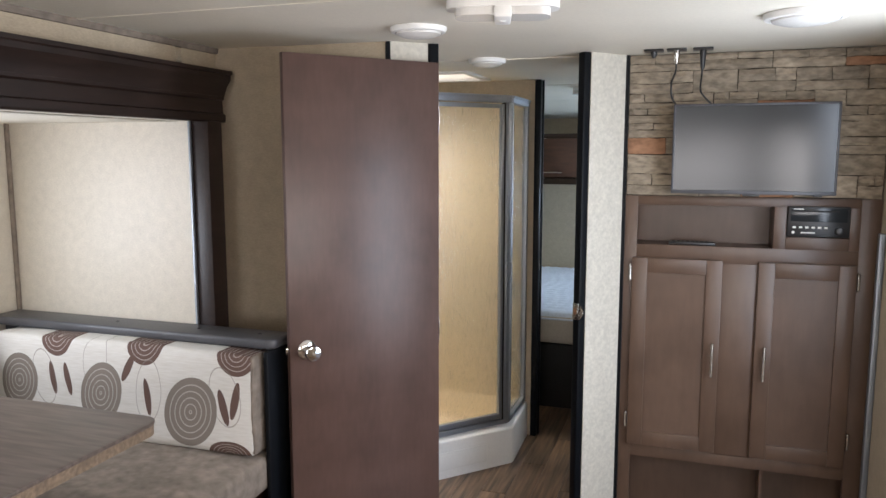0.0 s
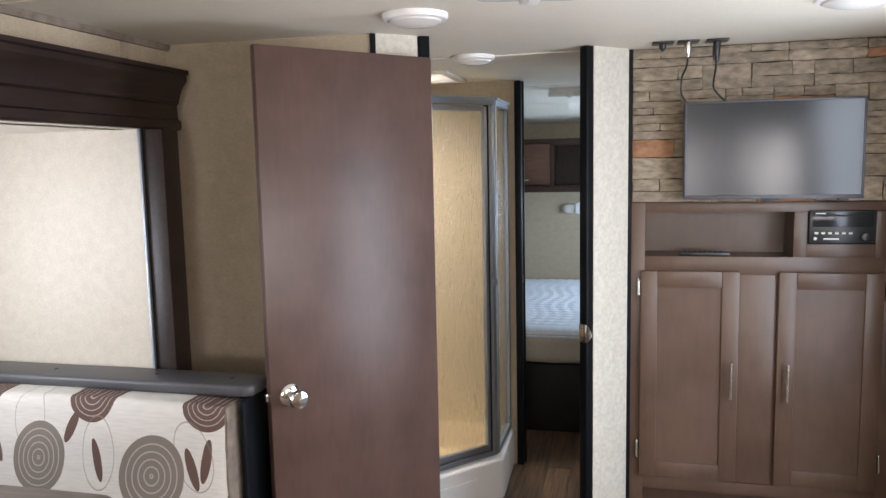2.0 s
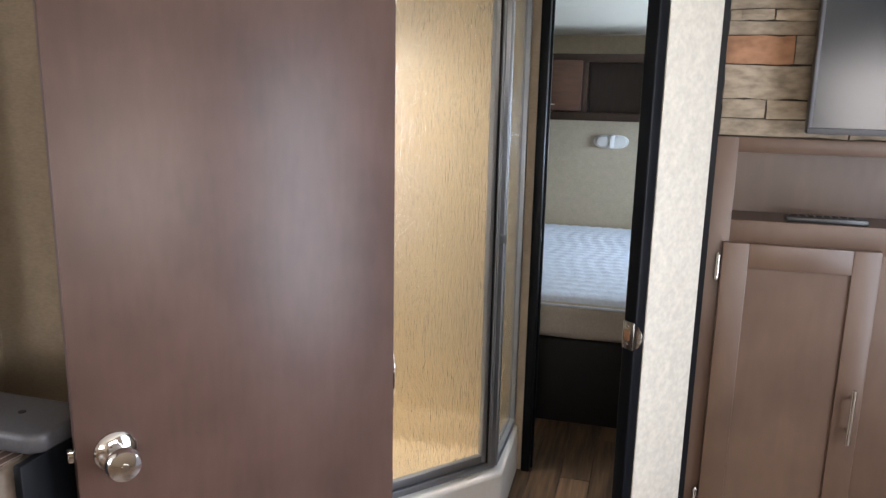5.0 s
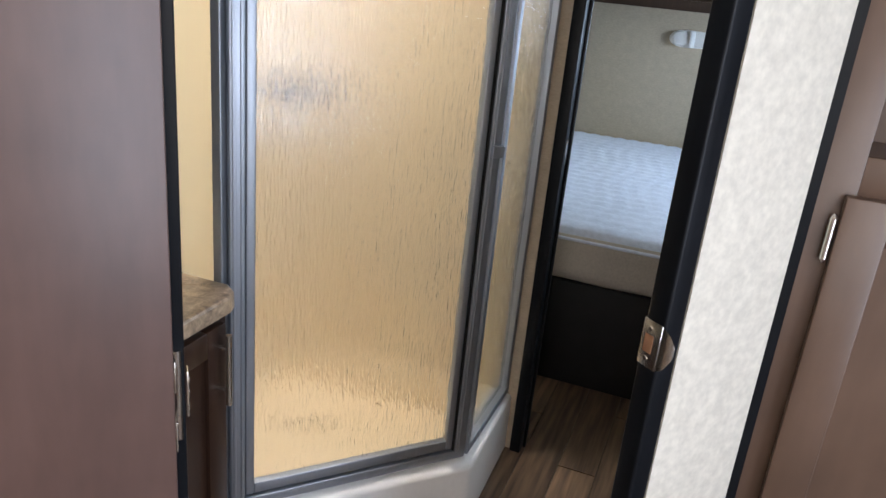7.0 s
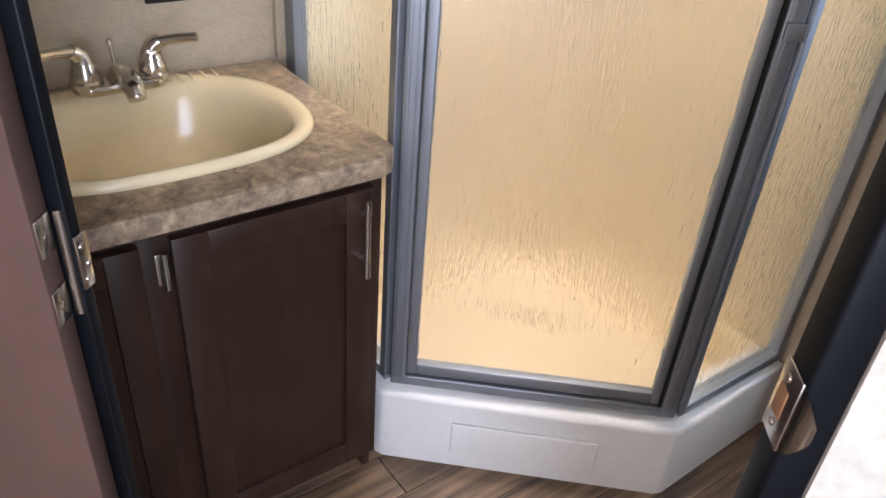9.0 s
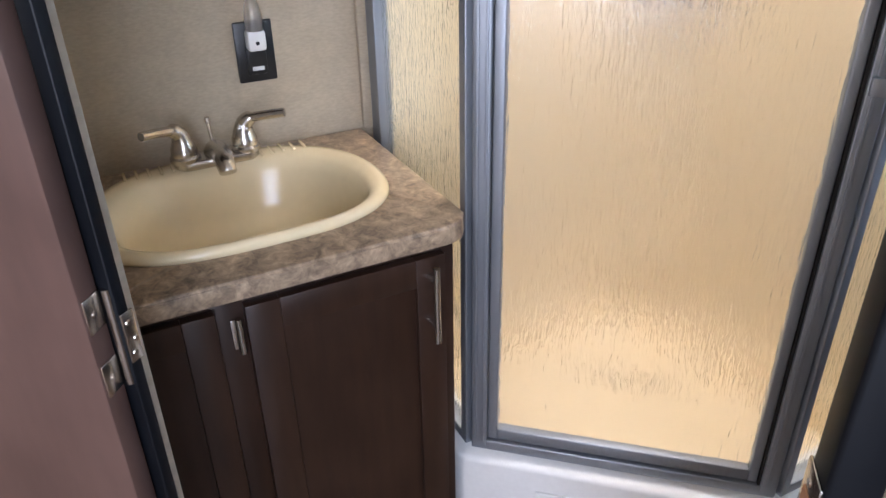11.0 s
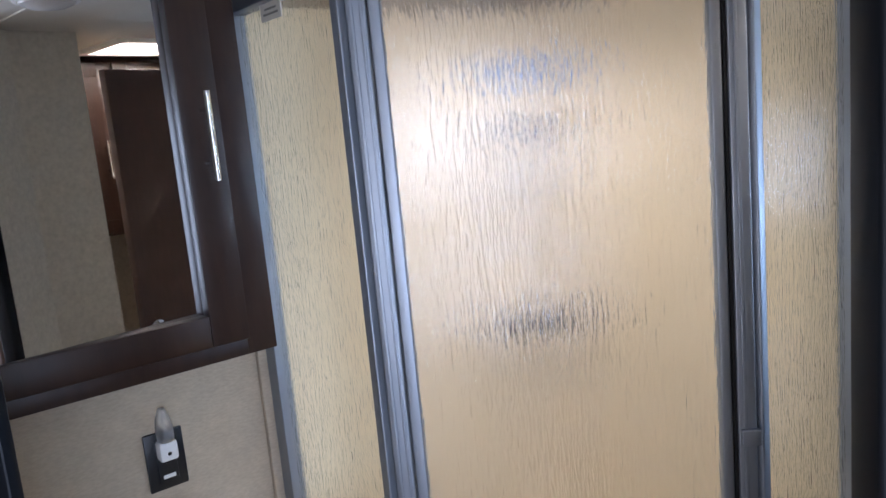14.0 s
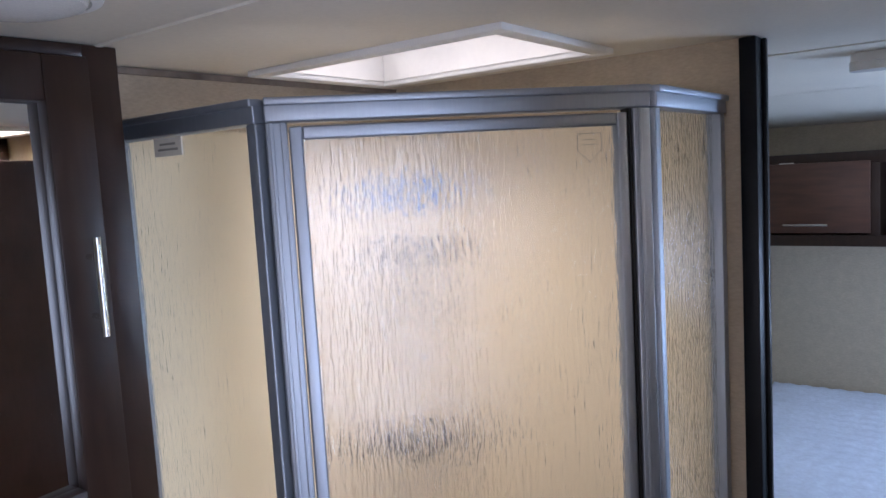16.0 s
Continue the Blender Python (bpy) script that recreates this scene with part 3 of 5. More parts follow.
rv = thing("roof_vent", "white square roof vent with translucent lid over the bathroom", "roof vent")
f = bmesh.new()
for x0, x1, y0, y1 in ((0.19, 0.57, 0.57, 0.606), (0.19, 0.57, 0.914, 0.95), (0.19, 0.226, 0.606, 0.914), (0.534, 0.57, 0.606, 0.914)):
    box(x0, x1, y0, y1, H - 0.014, H + 0.001, 0.004, into=f)
part("flange", f, WHITE, rv)
f = bmesh.new()
for x0, x1, y0, y1 in ((0.223, 0.537, 0.603, 0.608), (0.223, 0.537, 0.912, 0.917), (0.223, 0.228, 0.609, 0.911), (0.532, 0.537, 0.609, 0.911)):
    box(x0, x1, y0, y1, H, H + 0.1, into=f)
part("well", f, DOME, rv)
# lid glows by emission in place of daylight passing through
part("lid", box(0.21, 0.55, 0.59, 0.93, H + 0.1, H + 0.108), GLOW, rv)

# ---- living space ----


def pull(x, y, z0, z1, axis, into=None, r=0.006, reach=0.03):
    """A straight bar pull on two posts; axis: way out of the door."""
    o = Vector(axis) * reach
    b = rod((x + o.x, y + o.y, z0), (x + o.x, y + o.y, z1), r, into)
    for z in (z0 + 0.2 * (z1 - z0), z1 - 0.2 * (z1 - z0)):
        rod((x, y, z), (x + o.x, y + o.y, z), r * 0.75, into=b)
    return b


def shaker_y(x0, x1, y, z0, z1, rail=0.06, thick=0.02):
    """A framed door facing -y, front at y."""
    d = box(x0, x0 + rail, y, y + thick, z0, z1, 0.002)
    box(x1 - rail, x1, y, y + thick, z0, z1, 0.002, into=d)
    box(x0 + rail, x1 - rail, y, y + thick, z0, z0 + rail, 0.002, into=d)
    box(x0 + rail, x1 - rail, y, y + thick, z1 - rail, z1, 0.002, into=d)
    return box(x0 + rail, x1 - rail, y + 0.009, y + thick, z0 + rail, z1 - rail, into=d)


# bathroom door, swung out into the living space
door = thing("bathroom_door", "dark brown laminate door swung open, with a chrome knob", "door", pose(-0.473, -0.400, 0, 0, 0, 230.3))
part("slab", box(0.002, 0.579, -0.028, 0, 0.02, 1.909, 0.002), BROWN_DOOR, door, local=True)


def turned(profile, m):
    return lathe(profile, 28, None, m)


KNOB = [(0.033, 0), (0.033, 0.006), (0.028, 0.011), (0.013, 0.014), (0.011, 0.034), (0.017, 0.04), (0.026, 0.05), (0.0275, 0.058), (0.024, 0.066), (0.012, 0.069)]
k = part("knob", turned(KNOB, pose(0.522, 0, 0.942, -90, 0, 0)), CHROME, door, "round chrome door knob", local=True)
part("keyhole", turned([(0.006, 0.066), (0.006, 0.071), (0.003, 0.071)], pose(0.522, 0, 0.942, -90, 0, 0)), NICKEL, k, local=True)
part("knob", turned(KNOB, pose(0.522, -0.028, 0.942, 90, 0, 0)), CHROME, door, "round chrome door knob", local=True)
part("latch", box(0.577, 0.590, -0.025, -0.009, 0.932, 0.952, 0.003), CHROME, door, "chrome spring latch", local=True)
for z in (0.22, 0.945, 1.72):
    h = part("hinge", rod((-0.006, -0.028, z - 0.055), (-0.006, -0.028, z + 0.055), 0.0045), NICKEL, door, "nickel butt hinge", local=True)
    for z0 in (z - 0.055, z + 0.018):
        lf = box(-0.0004, 0.0018, -0.026, -0.002, z0, z0 + 0.037, 0.0008)
        lathe([(0.004, 0), (0.003, 0.0012)], 10, lf, pose(-0.0004, -0.013, z0 + 0.018, 0, -90, 0))
        part("leaf", lf, NICKEL, h, local=True)
    lf = box(-0.0025, 0, -0.015, 0, -0.028, 0.028, 0.0008)
    for dy, dz in ((-0.006, 0.016), (-0.011, -0.004), (-0.006, -0.018)):
        lathe([(0.0035, 0), (0.0025, 0.0012)], 10, lf, pose(-0.0025, dy, dz, 0, -90, 0))
    lf.transform(pose(-0.0145, -0.0258, z, 0, 0, -10))
    part("leaf", lf, NICKEL, h, local=True)
strike = thing("strike_plate", "brass-toned strike plate on the black door jamb", "strike plate", Matrix.Translation((*(SB - SU * 0.0352 + SN * 0.0135), 0.957)) @ pose(0, 0, 0, 0, 0, math.degrees(math.atan2(SU.y, SU.x))))
p = box(-0.0025, 0, -0.012, 0.022, -0.034, 0.034, 0.001)
for z in (-0.022, 0.022):
    lathe([(0.004, 0), (0.003, 0.0012)], 10, p, pose(-0.0025, 0.008, z, 0, -90, 0))
part("plate", p, NICKEL, strike, local=True)
t = bmesh.new()
prev = None
for i in range(7):
    a = i / 6 * radians(80)
    half = 0.032 * math.cos((i / 6) * 1.35)
    cur = [t.verts.new((0.014 * (1 - math.cos(a)) - 0.001, -0.012 - 0.016 * math.sin(a), z)) for z in (-half, half)]
    if prev:
        t.faces.new((prev[0], cur[0], cur[1], prev[1]))
    prev = cur
bmesh.ops.solidify(t, geom=t.faces[:], thickness=0.0018)
part("lip", t, NICKEL, strike, local=True)
part("latch_hole", box(-0.0035, -0.0022, 0.0, 0.015, -0.013, 0.013), RUST, strike, "bare wood in the latch hole", local=True)

# entertainment cabinet
FY = 0.186
ent = thing("entertainment_cabinet", "brown laminate cabinet wall with two framed doors and a niche", "cabinet", pose(0.6, 0.27, 0))
b = bmesh.new()
ZN0, ZN1 = 1.222, 1.385
for x0, x1, z0, z1 in ((0.122, 0.186, 0, 1.42), (1.0, EX, 0, 1.42), (0.186, 1.0, ZN1, 1.42), (0.186, 1.0, 1.155, ZN0), (0.70, 0.745, ZN0, ZN1), (0.965, 1.0, ZN0, ZN1),
                       (0.745, 0.965, ZN0, 1.27), (0.50, 0.665, 0.36, 1.155), (0.186, 1.0, 0.315, 0.365), (0.186, 1.0, 0, 0.05)):
    box(x0, x1, FY, FY + 0.02, z0, z1, 0.0012, into=b)
part("face_frame", b, BROWN, ent)
part("back_panel", box(0.136, EX - 0.001, FY + 0.168, FY + 0.174, 0, 1.42), BROWN, ent)
for x in (0.138, 0.700, EX - 0.014):
    part("side_panel", box(x, x + 0.012, FY + 0.021, FY + 0.167, 0.05, 1.418), BROWN, ent)
for z0 in (ZN0 - 0.014, ZN1 + 0.002, 0.33):
    part("shelf", box(0.151, 0.699, FY + 0.021, FY + 0.167, z0, z0 + 0.012), BROWN, ent)
    part("shelf", box(0.713, 1.055, FY + 0.021, FY + 0.167, z0, z0 + 0.012), BROWN, ent)
for x0, x1, hx, gx in ((0.172, 0.520, 0.494, 0.164), (0.653, 0.996, 0.686, 1.004)):
    dr = part("door", shaker_y(x0, x1, FY - 0.021, 0.372, 1.168), BROWN, ent)
    part("handle", pull(hx, FY - 0.021, 0.700, 0.838, (0, -1, 0)), NICKEL, dr, "brushed nickel bar handle")
    for z in (0.475, 1.105):
        h = rod((gx, FY - 0.012, z - 0.03), (gx, FY - 0.012, z + 0.03), 0.006)
        lathe([(0.002, -0.006), (0.0065, 0), (0.0065, 0.001)], 10, h, pose(gx, FY - 0.012, z - 0.03))
        lathe([(0.0065, -0.001), (0.0065, 0), (0.002, 0.006)], 10, h, pose(gx, FY - 0.012, z + 0.03))
        part("hinge", h, NICKEL, dr, "nickel cabinet hinge")

stereo = thing("car_stereo", "black stereo unit with round knob set in the cabinet", "stereo", pose(0.855, FY, 1.33))
part("body", box(0.747, 0.963, FY - 0.012, FY + 0.1, 1.273, 1.390, 0.004), PLASTIC, stereo)
part("display", box(0.757, 0.953, FY - 0.0145, FY - 0.012, 1.332, 1.384, 0.001), SCREEN, stereo, "glossy dark display")
part("disc_slot", box(0.785, 0.925, FY - 0.016, FY - 0.0145, 1.369, 1.375), DARK, stereo)
part("knob", lathe([(0.017, 0), (0.016, 0.014), (0.012, 0.016)], 24, None, pose(0.928, FY - 0.012, 1.297, 90, 0, 0)), PLASTIC, stereo, "round volume knob")
for i in range(6):
    part("button", box(0.765 + i * 0.022, 0.777 + i * 0.022, FY - 0.0155, FY - 0.012, 1.306, 1.314, 0.001), LENS, stereo)
part("button", lathe([(0.006, 0), (0.005, 0.004)], 14, None, pose(0.768, FY - 0.012, 1.290, 90, 0, 0)), LENS, stereo)
part("marking", box(0.795, 0.845, FY - 0.0130, FY - 0.012, 1.287, 1.292), LENS, stereo)
part("marking", box(0.765, 0.80, FY - 0.0152, FY - 0.0145, 1.378, 1.3815), LENS, stereo)

r = thing("remote_control", "slim black remote lying in the cabinet niche", "remote control", pose(0.39, 0.215, ZN0))
part("case", box(0.31, 0.49, 0.195, 0.235, ZN0, ZN0 + 0.014, 0.004), PLASTIC, r)
for i in range(8):
    part("button", box(0.325 + i * 0.018, 0.336 + i * 0.018, 0.207, 0.223, ZN0 + 0.014, ZN0 + 0.016), DARK, r)

# television on the stone
tv = thing("television", "flat grey-screened television hung on the stone panel", "television", pose(0.606, 0.13, 1.61))
b = box(0.314, 0.896, 0.100, 0.128, 1.436, 1.778, 0.004)
part("case", b, PLASTIC, tv)
f = box(0.314, 0.896, 0.092, 0.100, 1.436, 1.450, 0.002)
box(0.314, 0.896, 0.092, 0.100, 1.770, 1.778, 0.002, into=f)
box(0.314, 0.322, 0.092, 0.100, 1.450, 1.770, 0.002, into=f)
box(0.888, 0.896, 0.092, 0.100, 1.450, 1.770, 0.002, into=f)
part("bezel", f, VINYL, tv, "slim dark grey bezel")
part("screen", box(0.322, 0.888, 0.0955, 0.0995, 1.450, 1.770), SCREEN, tv, "dark grey matte screen")
part("sensor", prism([(0.575, 0.093), (0.635, 0.093), (0.635, 0.11), (0.575, 0.11)], 1.428, 1.436, 0.002), PLASTIC, tv)
part("foot", box(0.82, 0.85, 0.095, 0.115, 1.430, 1.437, 0.002), PLASTIC, tv)
part("bracket", box(0.52, 0.70, 0.128, 0.172, 1.53, 1.68, 0.004), PLASTIC, tv, "black wall bracket")

for x, plug in ((0.235, 0), (0.318, 1), (0.412, 2)):
    o = thing("ceiling_socket", "small black socket plate on the ceiling", "socket", pose(x, 0.05, H), group="sockets over the television")
    part("plate", box(x - 0.036, x + 0.036, 0.015, 0.085, H - 0.007, H - 0.0002, 0.003), PLASTIC, o)
    part("plug", lathe([(0.012, 0), (0.012, -0.012), (0.008, -0.018 - 0.022 * plug), (0.004, -0.024 - 0.024 * plug)], 14, None, pose(x, 0.05, H - 0.007)), PLASTIC if plug != 1 else NICKEL, o)
for pts, nm in ((((0.318, 0.05, 1.945), (0.316, 0.06, 1.90), (0.302, 0.09, 1.86), (0.303, 0.11, 1.81), (0.322, 0.115, 1.776)), "tv_cable"),
                (((0.412, 0.05, 1.915), (0.410, 0.06, 1.88), (0.408, 0.10, 1.83), (0.428, 0.115, 1.80), (0.452, 0.115, 1.776)), "tv_cable")):
    tagged(solo(nm, tube(pts, 0.0035), PLASTIC, "thin black cable from ceiling socket to television", "cable"), group="television cables")

# ceiling lamps


def dome_lamp(x, y, r, label="round white ceiling lamp, switched off"):
    o = thing("ceiling_lamp", label, "ceiling lamp", pose(x, y, H), group="ceiling lamps")
    part("rim", lathe([(r, -0.0005), (r, -0.008), (r * 0.96, -0.016), (r * 0.84, -0.018), (r * 0.82, -0.0005)], 40), WHITE, o, local=True)
    part("lens", lathe([(r * 0.83, -0.012), (r * 0.78, -0.022), (r * 0.55, -0.030), (r * 0.25, -0.034), (0.001, -0.035)], 40), LENS, o, "frosted lens", local=True)
    return o


dome_lamp(-0.434, -0.72, 0.088)
dome_lamp(-0.442, 0.13, 0.078)
dome_lamp(0.674, -0.61, 0.110)
dome_lamp(-0.885, -0.11, 0.10)


def double_lamp(x, y, turn, half=0.145, wide=0.065):
    o = thing("ceiling_lamp", "twin-lens white ceiling lamp with a centre switch, off", "ceiling lamp", pose(x, y, H, 0, 0, turn), group="twin ceiling lamps")

    def oval(k, z0, z1, cx=0.0, rx=half, ry=wide):
        return prism([(cx + rx * k * math.copysign(abs(math.cos(a)) ** 0.6, math.cos(a)), ry * k * math.copysign(abs(math.sin(a)) ** 0.8, math.sin(a))) for a in [i / 40 * math.tau for i in range(40)]], z0, z1)

    part("base", oval(1.0, -0.022, -0.0005), WHITE, o, local=True)
    for sx in (-1, 1):
        part("lens", oval(1.0, -0.042, -0.020, sx * 0.062, 0.060, wide * 0.82), LENS, o, "ribbed clear lens", local=True)
    part("bridge", box(-0.022, 0.022, -wide * 0.95, wide * 0.95, -0.050, -0.020, 0.006), WHITE, o, local=True)
    part("switch", box(-0.008, 0.008, -0.012, 0.012, -0.054, -0.049, 0.002), WHITE, o, local=True)


double_lamp(-0.085, -1.04, 14)
double_lamp(-0.19, 1.62, 0, 0.12, 0.05)

# slide-out trim
t = box(-1.284, -1.212, SY1 + 0.002, -0.645, 0.1, 1.703, 0.003)
structure("trim_slide_board", t, VALANCE, "dark wood board beside the slide-out opening", 30)
structure("trim_slide_edge", box(-1.287, -1.278, SY1 - 0.010, SY1 + 0.001, 0.1, SZ, 0.002), ALUMINIUM, "grey edge strip of the slide-out wall", 30)
val = thing("valance", "dark carved wood crown valance over the slide-out opening", "valance", pose(WX, -2, 1.704))
VA, VB = (WX, -3.4, 1.704), (WX, -0.555, 1.704)
part("fascia", sweep([(0, 0), (0.070, 0), (0.074, 0.006), (0.074, 0.028), (0.064, 0.034), (0.062, 0.078), (0.070, 0.084), (0.070, 0.094), (0, 0.094)], VA, VB), VALANCE, val, smooth=20)
part("crown", sweep([(0, 0.094), (0.072, 0.094), (0.075, 0.105), (0.084, 0.128), (0.098, 0.146), (0.102, 0.152), (0.102, 0.168), (0.110, 0.172), (0.110, 0.184), (0, 0.184)], VA, VB), VALANCE, val, smooth=20)

# dinette
bench = thing("dinette_bench", "dinette bench with grey vinyl top rail and dark wood base", "bench", pose(-1.5, -1.05, 0.1))
part("base", box(-2.11, -0.955, -1.36, -0.735, 0.1, 0.465, 0.004), ESPRESSO, bench, "dark wood base")
part("back_panel", box(-2.11, -0.925, -0.812, -0.742, 0.465, 0.948, 0.006), VINYL, bench)
cap = prism([(-2.112, -0.872), (-0.912, -0.872), (-0.890, -0.855), (-0.887, -0.738), (-2.112, -0.738)], 0.948, 0.982, 0.010)
part("top_rail", cap, VINYL, bench, "grey vinyl top rail")
part("end_panel", box(-0.912, -0.896, -0.90, -0.738, 0.12, 0.948, 0.004), BLACK, bench)
for x in (-1.58, -1.23, -0.985):
    part("screw", lathe([(0.007, 0), (0.006, 0.002), (0.001, 0.002)], 12, None, pose(x, -0.80, 0.981)), DARK, bench)


def cushion(x0, x1, y0, y1, z0, z1, puff, r):
    """A soft upholstered block with bulged faces."""
    t = bmesh.new()
    nx, ny, nz = max(4, int((x1 - x0) / 0.06)), max(4, int((y1 - y0) / 0.04)), max(4, int((z1 - z0) / 0.04))
    bmesh.ops.create_cube(t, size=2)
    bmesh.ops.subdivide_edges(t, edges=t.edges[:], cuts=11, use_grid_fill=True)
    for v in t.verts:
        p = v.co.copy()
        q = Vector((math.copysign(1 - (1 - abs(p.x)) ** 1.0, p.x), p.y, p.z))
        hx, hy, hz = (x1 - x0) / 2, (y1 - y0) / 2, (z1 - z0) / 2
        e = Vector((q.x * hx, q.y * hy, q.z * hz))
        core = Vector((max(-hx + r, min(hx - r, e.x)), max(-hy + r, min(hy - r, e.y)), max(-hz + r, min(hz - r, e.z))))
        d = e - core
        if d.length > 1e-6:
            e = core + d.normalized() * r
        bulge = (1 - q.x**2) * (1 - q.y**2) + (1 - q.x**2) * (1 - q.z**2) + (1 - q.y**2) * (1 - q.z**2)
        e += e.normalized() * 0 + Vector((q.x * hx, q.y * hy, q.z * hz)).normalized() * puff * min(1, bulge)
        e += Vector((0, 0.004, 0.004)) * noise.noise(Vector((v.co.x * 3 + x0, v.co.y * 2, v.co.z * 2 + z0)))
        v.co = e + Vector(((x0 + x1) / 2, (y0 + y1) / 2, (z0 + z1) / 2))
    return t


back = thing("back_cushion", "cream back cushion printed with brown ringed discs", "cushion", pose(-1.48, -0.88, 0.60))
bk = part("cover", cushion(-2.02, -0.933, -0.950, -0.815, 0.602, 0.945, 0.006, 0.022), PRINT, back, smooth=60)
bk.data.transform(Matrix.Translation((-1.48, -0.88, 0.60)))
bk.matrix_basis = Matrix.Translation((1.48, 0.88, -0.60))
part("side_panel", cushion(-0.946, -0.926, -0.938, -0.825, 0.612, 0.935, 0.003, 0.008), SUEDE, back, "taupe suede end panel", smooth=60)
side = thing("back_cushion", "cream side cushion printed with brown ringed discs along the slide-out wall", "cushion", pose(-2.07, -1.3, 0.60))
sd = part("cover", cushion(-2.115, -2.005, -1.9, -0.965, 0.602, 0.945, 0.006, 0.022), PRINT, side, smooth=60)
seat = thing("seat_cushion", "taupe suede seat cushion on the dinette bench", "cushion", pose(-1.5, -1.1, 0.465))
part("cover", cushion(-2.10, -0.915, -1.40, -0.815, 0.465, 0.60, 0.006, 0.03), SUEDE, seat, smooth=60)

table = thing("dinette_table", "grey-brown wood-look dinette table on a metal post", "table", pose(-1.5, -1.75, 0.1))


def rounded(x0, x1, y0, y1, r, n=6):
    pts = []
    for cx, cy, a0 in ((x1 - r, y1 - r, 0), (x0 + r, y1 - r, 90), (x0 + r, y0 + r, 180), (x1 - r, y0 + r, 270)):
        pts += [(cx + r * math.cos(radians(a0 + 90 * i / n)), cy + r * math.sin(radians(a0 + 90 * i / n))) for i in range(n + 1)]
    return pts


part("tabletop", prism(rounded(-2.10, -0.943, -2.12, -1.355, 0.05), 0.872, 0.882, 0.002), TABLETOP, table)
part("edge_band", prism(rounded(-2.098, -0.945, -2.118, -1.357, 0.05), 0.845, 0.872), EDGE, table, "worn grey-brown edge band")
part("post", rod((-1.5, -1.75, 0.112), (-1.5, -1.75, 0.845), 0.03, n=20), ALUMINIUM, table, "round metal post")
part("foot_plate", lathe([(0.11, 0), (0.11, 0.006), (0.05, 0.014), (0.031, 0.03)], 24, None, pose(-1.5, -1.75, 0.1)), ALUMINIUM, table)

# ---- bathroom ----
# vanity
VX = -0.835
van = thing("vanity_cabinet", "dark espresso bathroom vanity cabinet with nickel handle", "vanity", pose(-1.08, -0.12, 0))
b = box(WX + 0.002, VX - 0.02, 0.147, 0.165, 0.0, 0.741, 0.001)
box(WX + 0.002, VX - 0.02, -0.44, -0.422, 0.0, 0.741, 0.001, into=b)
box(WX + 0.002, VX - 0.02, -0.422, 0.147, 0.06, 0.075, into=b)
box(VX - 0.08, VX - 0.07, -0.422, 0.147, 0.0, 0.06, into=b)
part("carcass", b, ESPRESSO, van)
f = bmesh.new()
for y0, y1, z0, z1 in ((0.135, 0.165, 0.06, 0.741), (-0.44, -0.41, 0.06, 0.741), (-0.255, -0.20, 0.06, 0.741), (-0.41, -0.255, 0.715, 0.741), (-0.20, 0.135, 0.715, 0.741), (-0.41, -0.255, 0.06, 0.10), (-0.20, 0.135, 0.06, 0.10)):
    box(VX - 0.02, VX, y0, y1, z0, z1, 0.001, into=f)
part("face_frame", f, ESPRESSO, van)


def shaker_x(x, y0, y1, z0, z1, rail=0.055, thick=0.019):
    """A framed door facing +x, front at x."""
    d = box(x - thick, x, y0, y0 + rail, z0, z1, 0.002)
    box(x - thick, x, y1 - rail, y1, z0, z1, 0.002, into=d)
    box(x - thick, x, y0 + rail, y1 - rail, z0, z0 + rail, 0.002, into=d)
    box(x - thick, x, y0 + rail, y1 - rail, z1 - rail, z1, 0.002, into=d)
    return box(x - thick, x - 0.009, y0 + rail, y1 - rail, z0 + rail, z1 - rail, into=d)


dr = part("door", shaker_x(VX + 0.02, -0.205, 0.140, 0.085, 0.732), ESPRESSO, van)
part("handle", pull(VX + 0.02, 0.108, 0.575, 0.726, (1, 0, 0)), NICKEL, dr, "brushed nickel bar handle")
h = rod((VX + 0.012, -0.216, 0.645), (VX + 0.012, -0.216, 0.71), 0.006)
box(VX, VX + 0.006, -0.228, -0.216, 0.65, 0.705, 0.001, into=h)
part("hinge", h, NICKEL, dr, "nickel cabinet hinge")
part("door", shaker_x(VX + 0.02, -0.425, -0.25, 0.085, 0.732, 0.05), ESPRESSO, van)

SCX, SCY = -1.087, -0.138


def sink_ring(k, z, shift=0.0, n=56, rx=0.200, ry=0.267):
    """Plan ring of the basin: rounder at the back, fuller at the front."""
    pts = []
    for i in range(n):
        a = i / n * math.tau
        c, s = math.cos(a), math.sin(a)
        e = 0.72 if c > 0 else 0.86
        x = rx * k * math.copysign(abs(c) ** e, c)
        y = ry * k * math.copysign(abs(s) ** 0.68, s) * (1 - 0.10 * max(0, -c))
        pts.append((SCX + shift + x, SCY + y, z))
    return pts


CT = 0.784
top = thing("vanity_countertop", "brown and grey mottled stone-look laminate countertop", "countertop", pose(-1.08, -0.12, 0.742))
t = bmesh.new()
outline = [(WX + 0.001, 0.196), (-0.850, 0.196), (-0.822, 0.176), (-0.812, 0.150), (-0.812, -0.43), (WX + 0.001, -0.462)]
outer = [t.verts.new((x, y, CT)) for x, y in outline]
inner = [t.verts.new((x, y, CT)) for x, y, _ in sink_ring(0.93, CT)]
edges = [t.edges.new((r[i], r[(i + 1) % len(r)])) for r in (outer, inner) for i in range(len(r))]
bmesh.ops.triangle_fill(t, edges=edges, use_beauty=True)
up = bmesh.ops.extrude_face_region(t, geom=t.faces[:])["geom"]
bmesh.ops.translate(t, vec=(0, 0, -0.035), verts=[g for g in up if isinstance(g, bmesh.types.BMVert)])
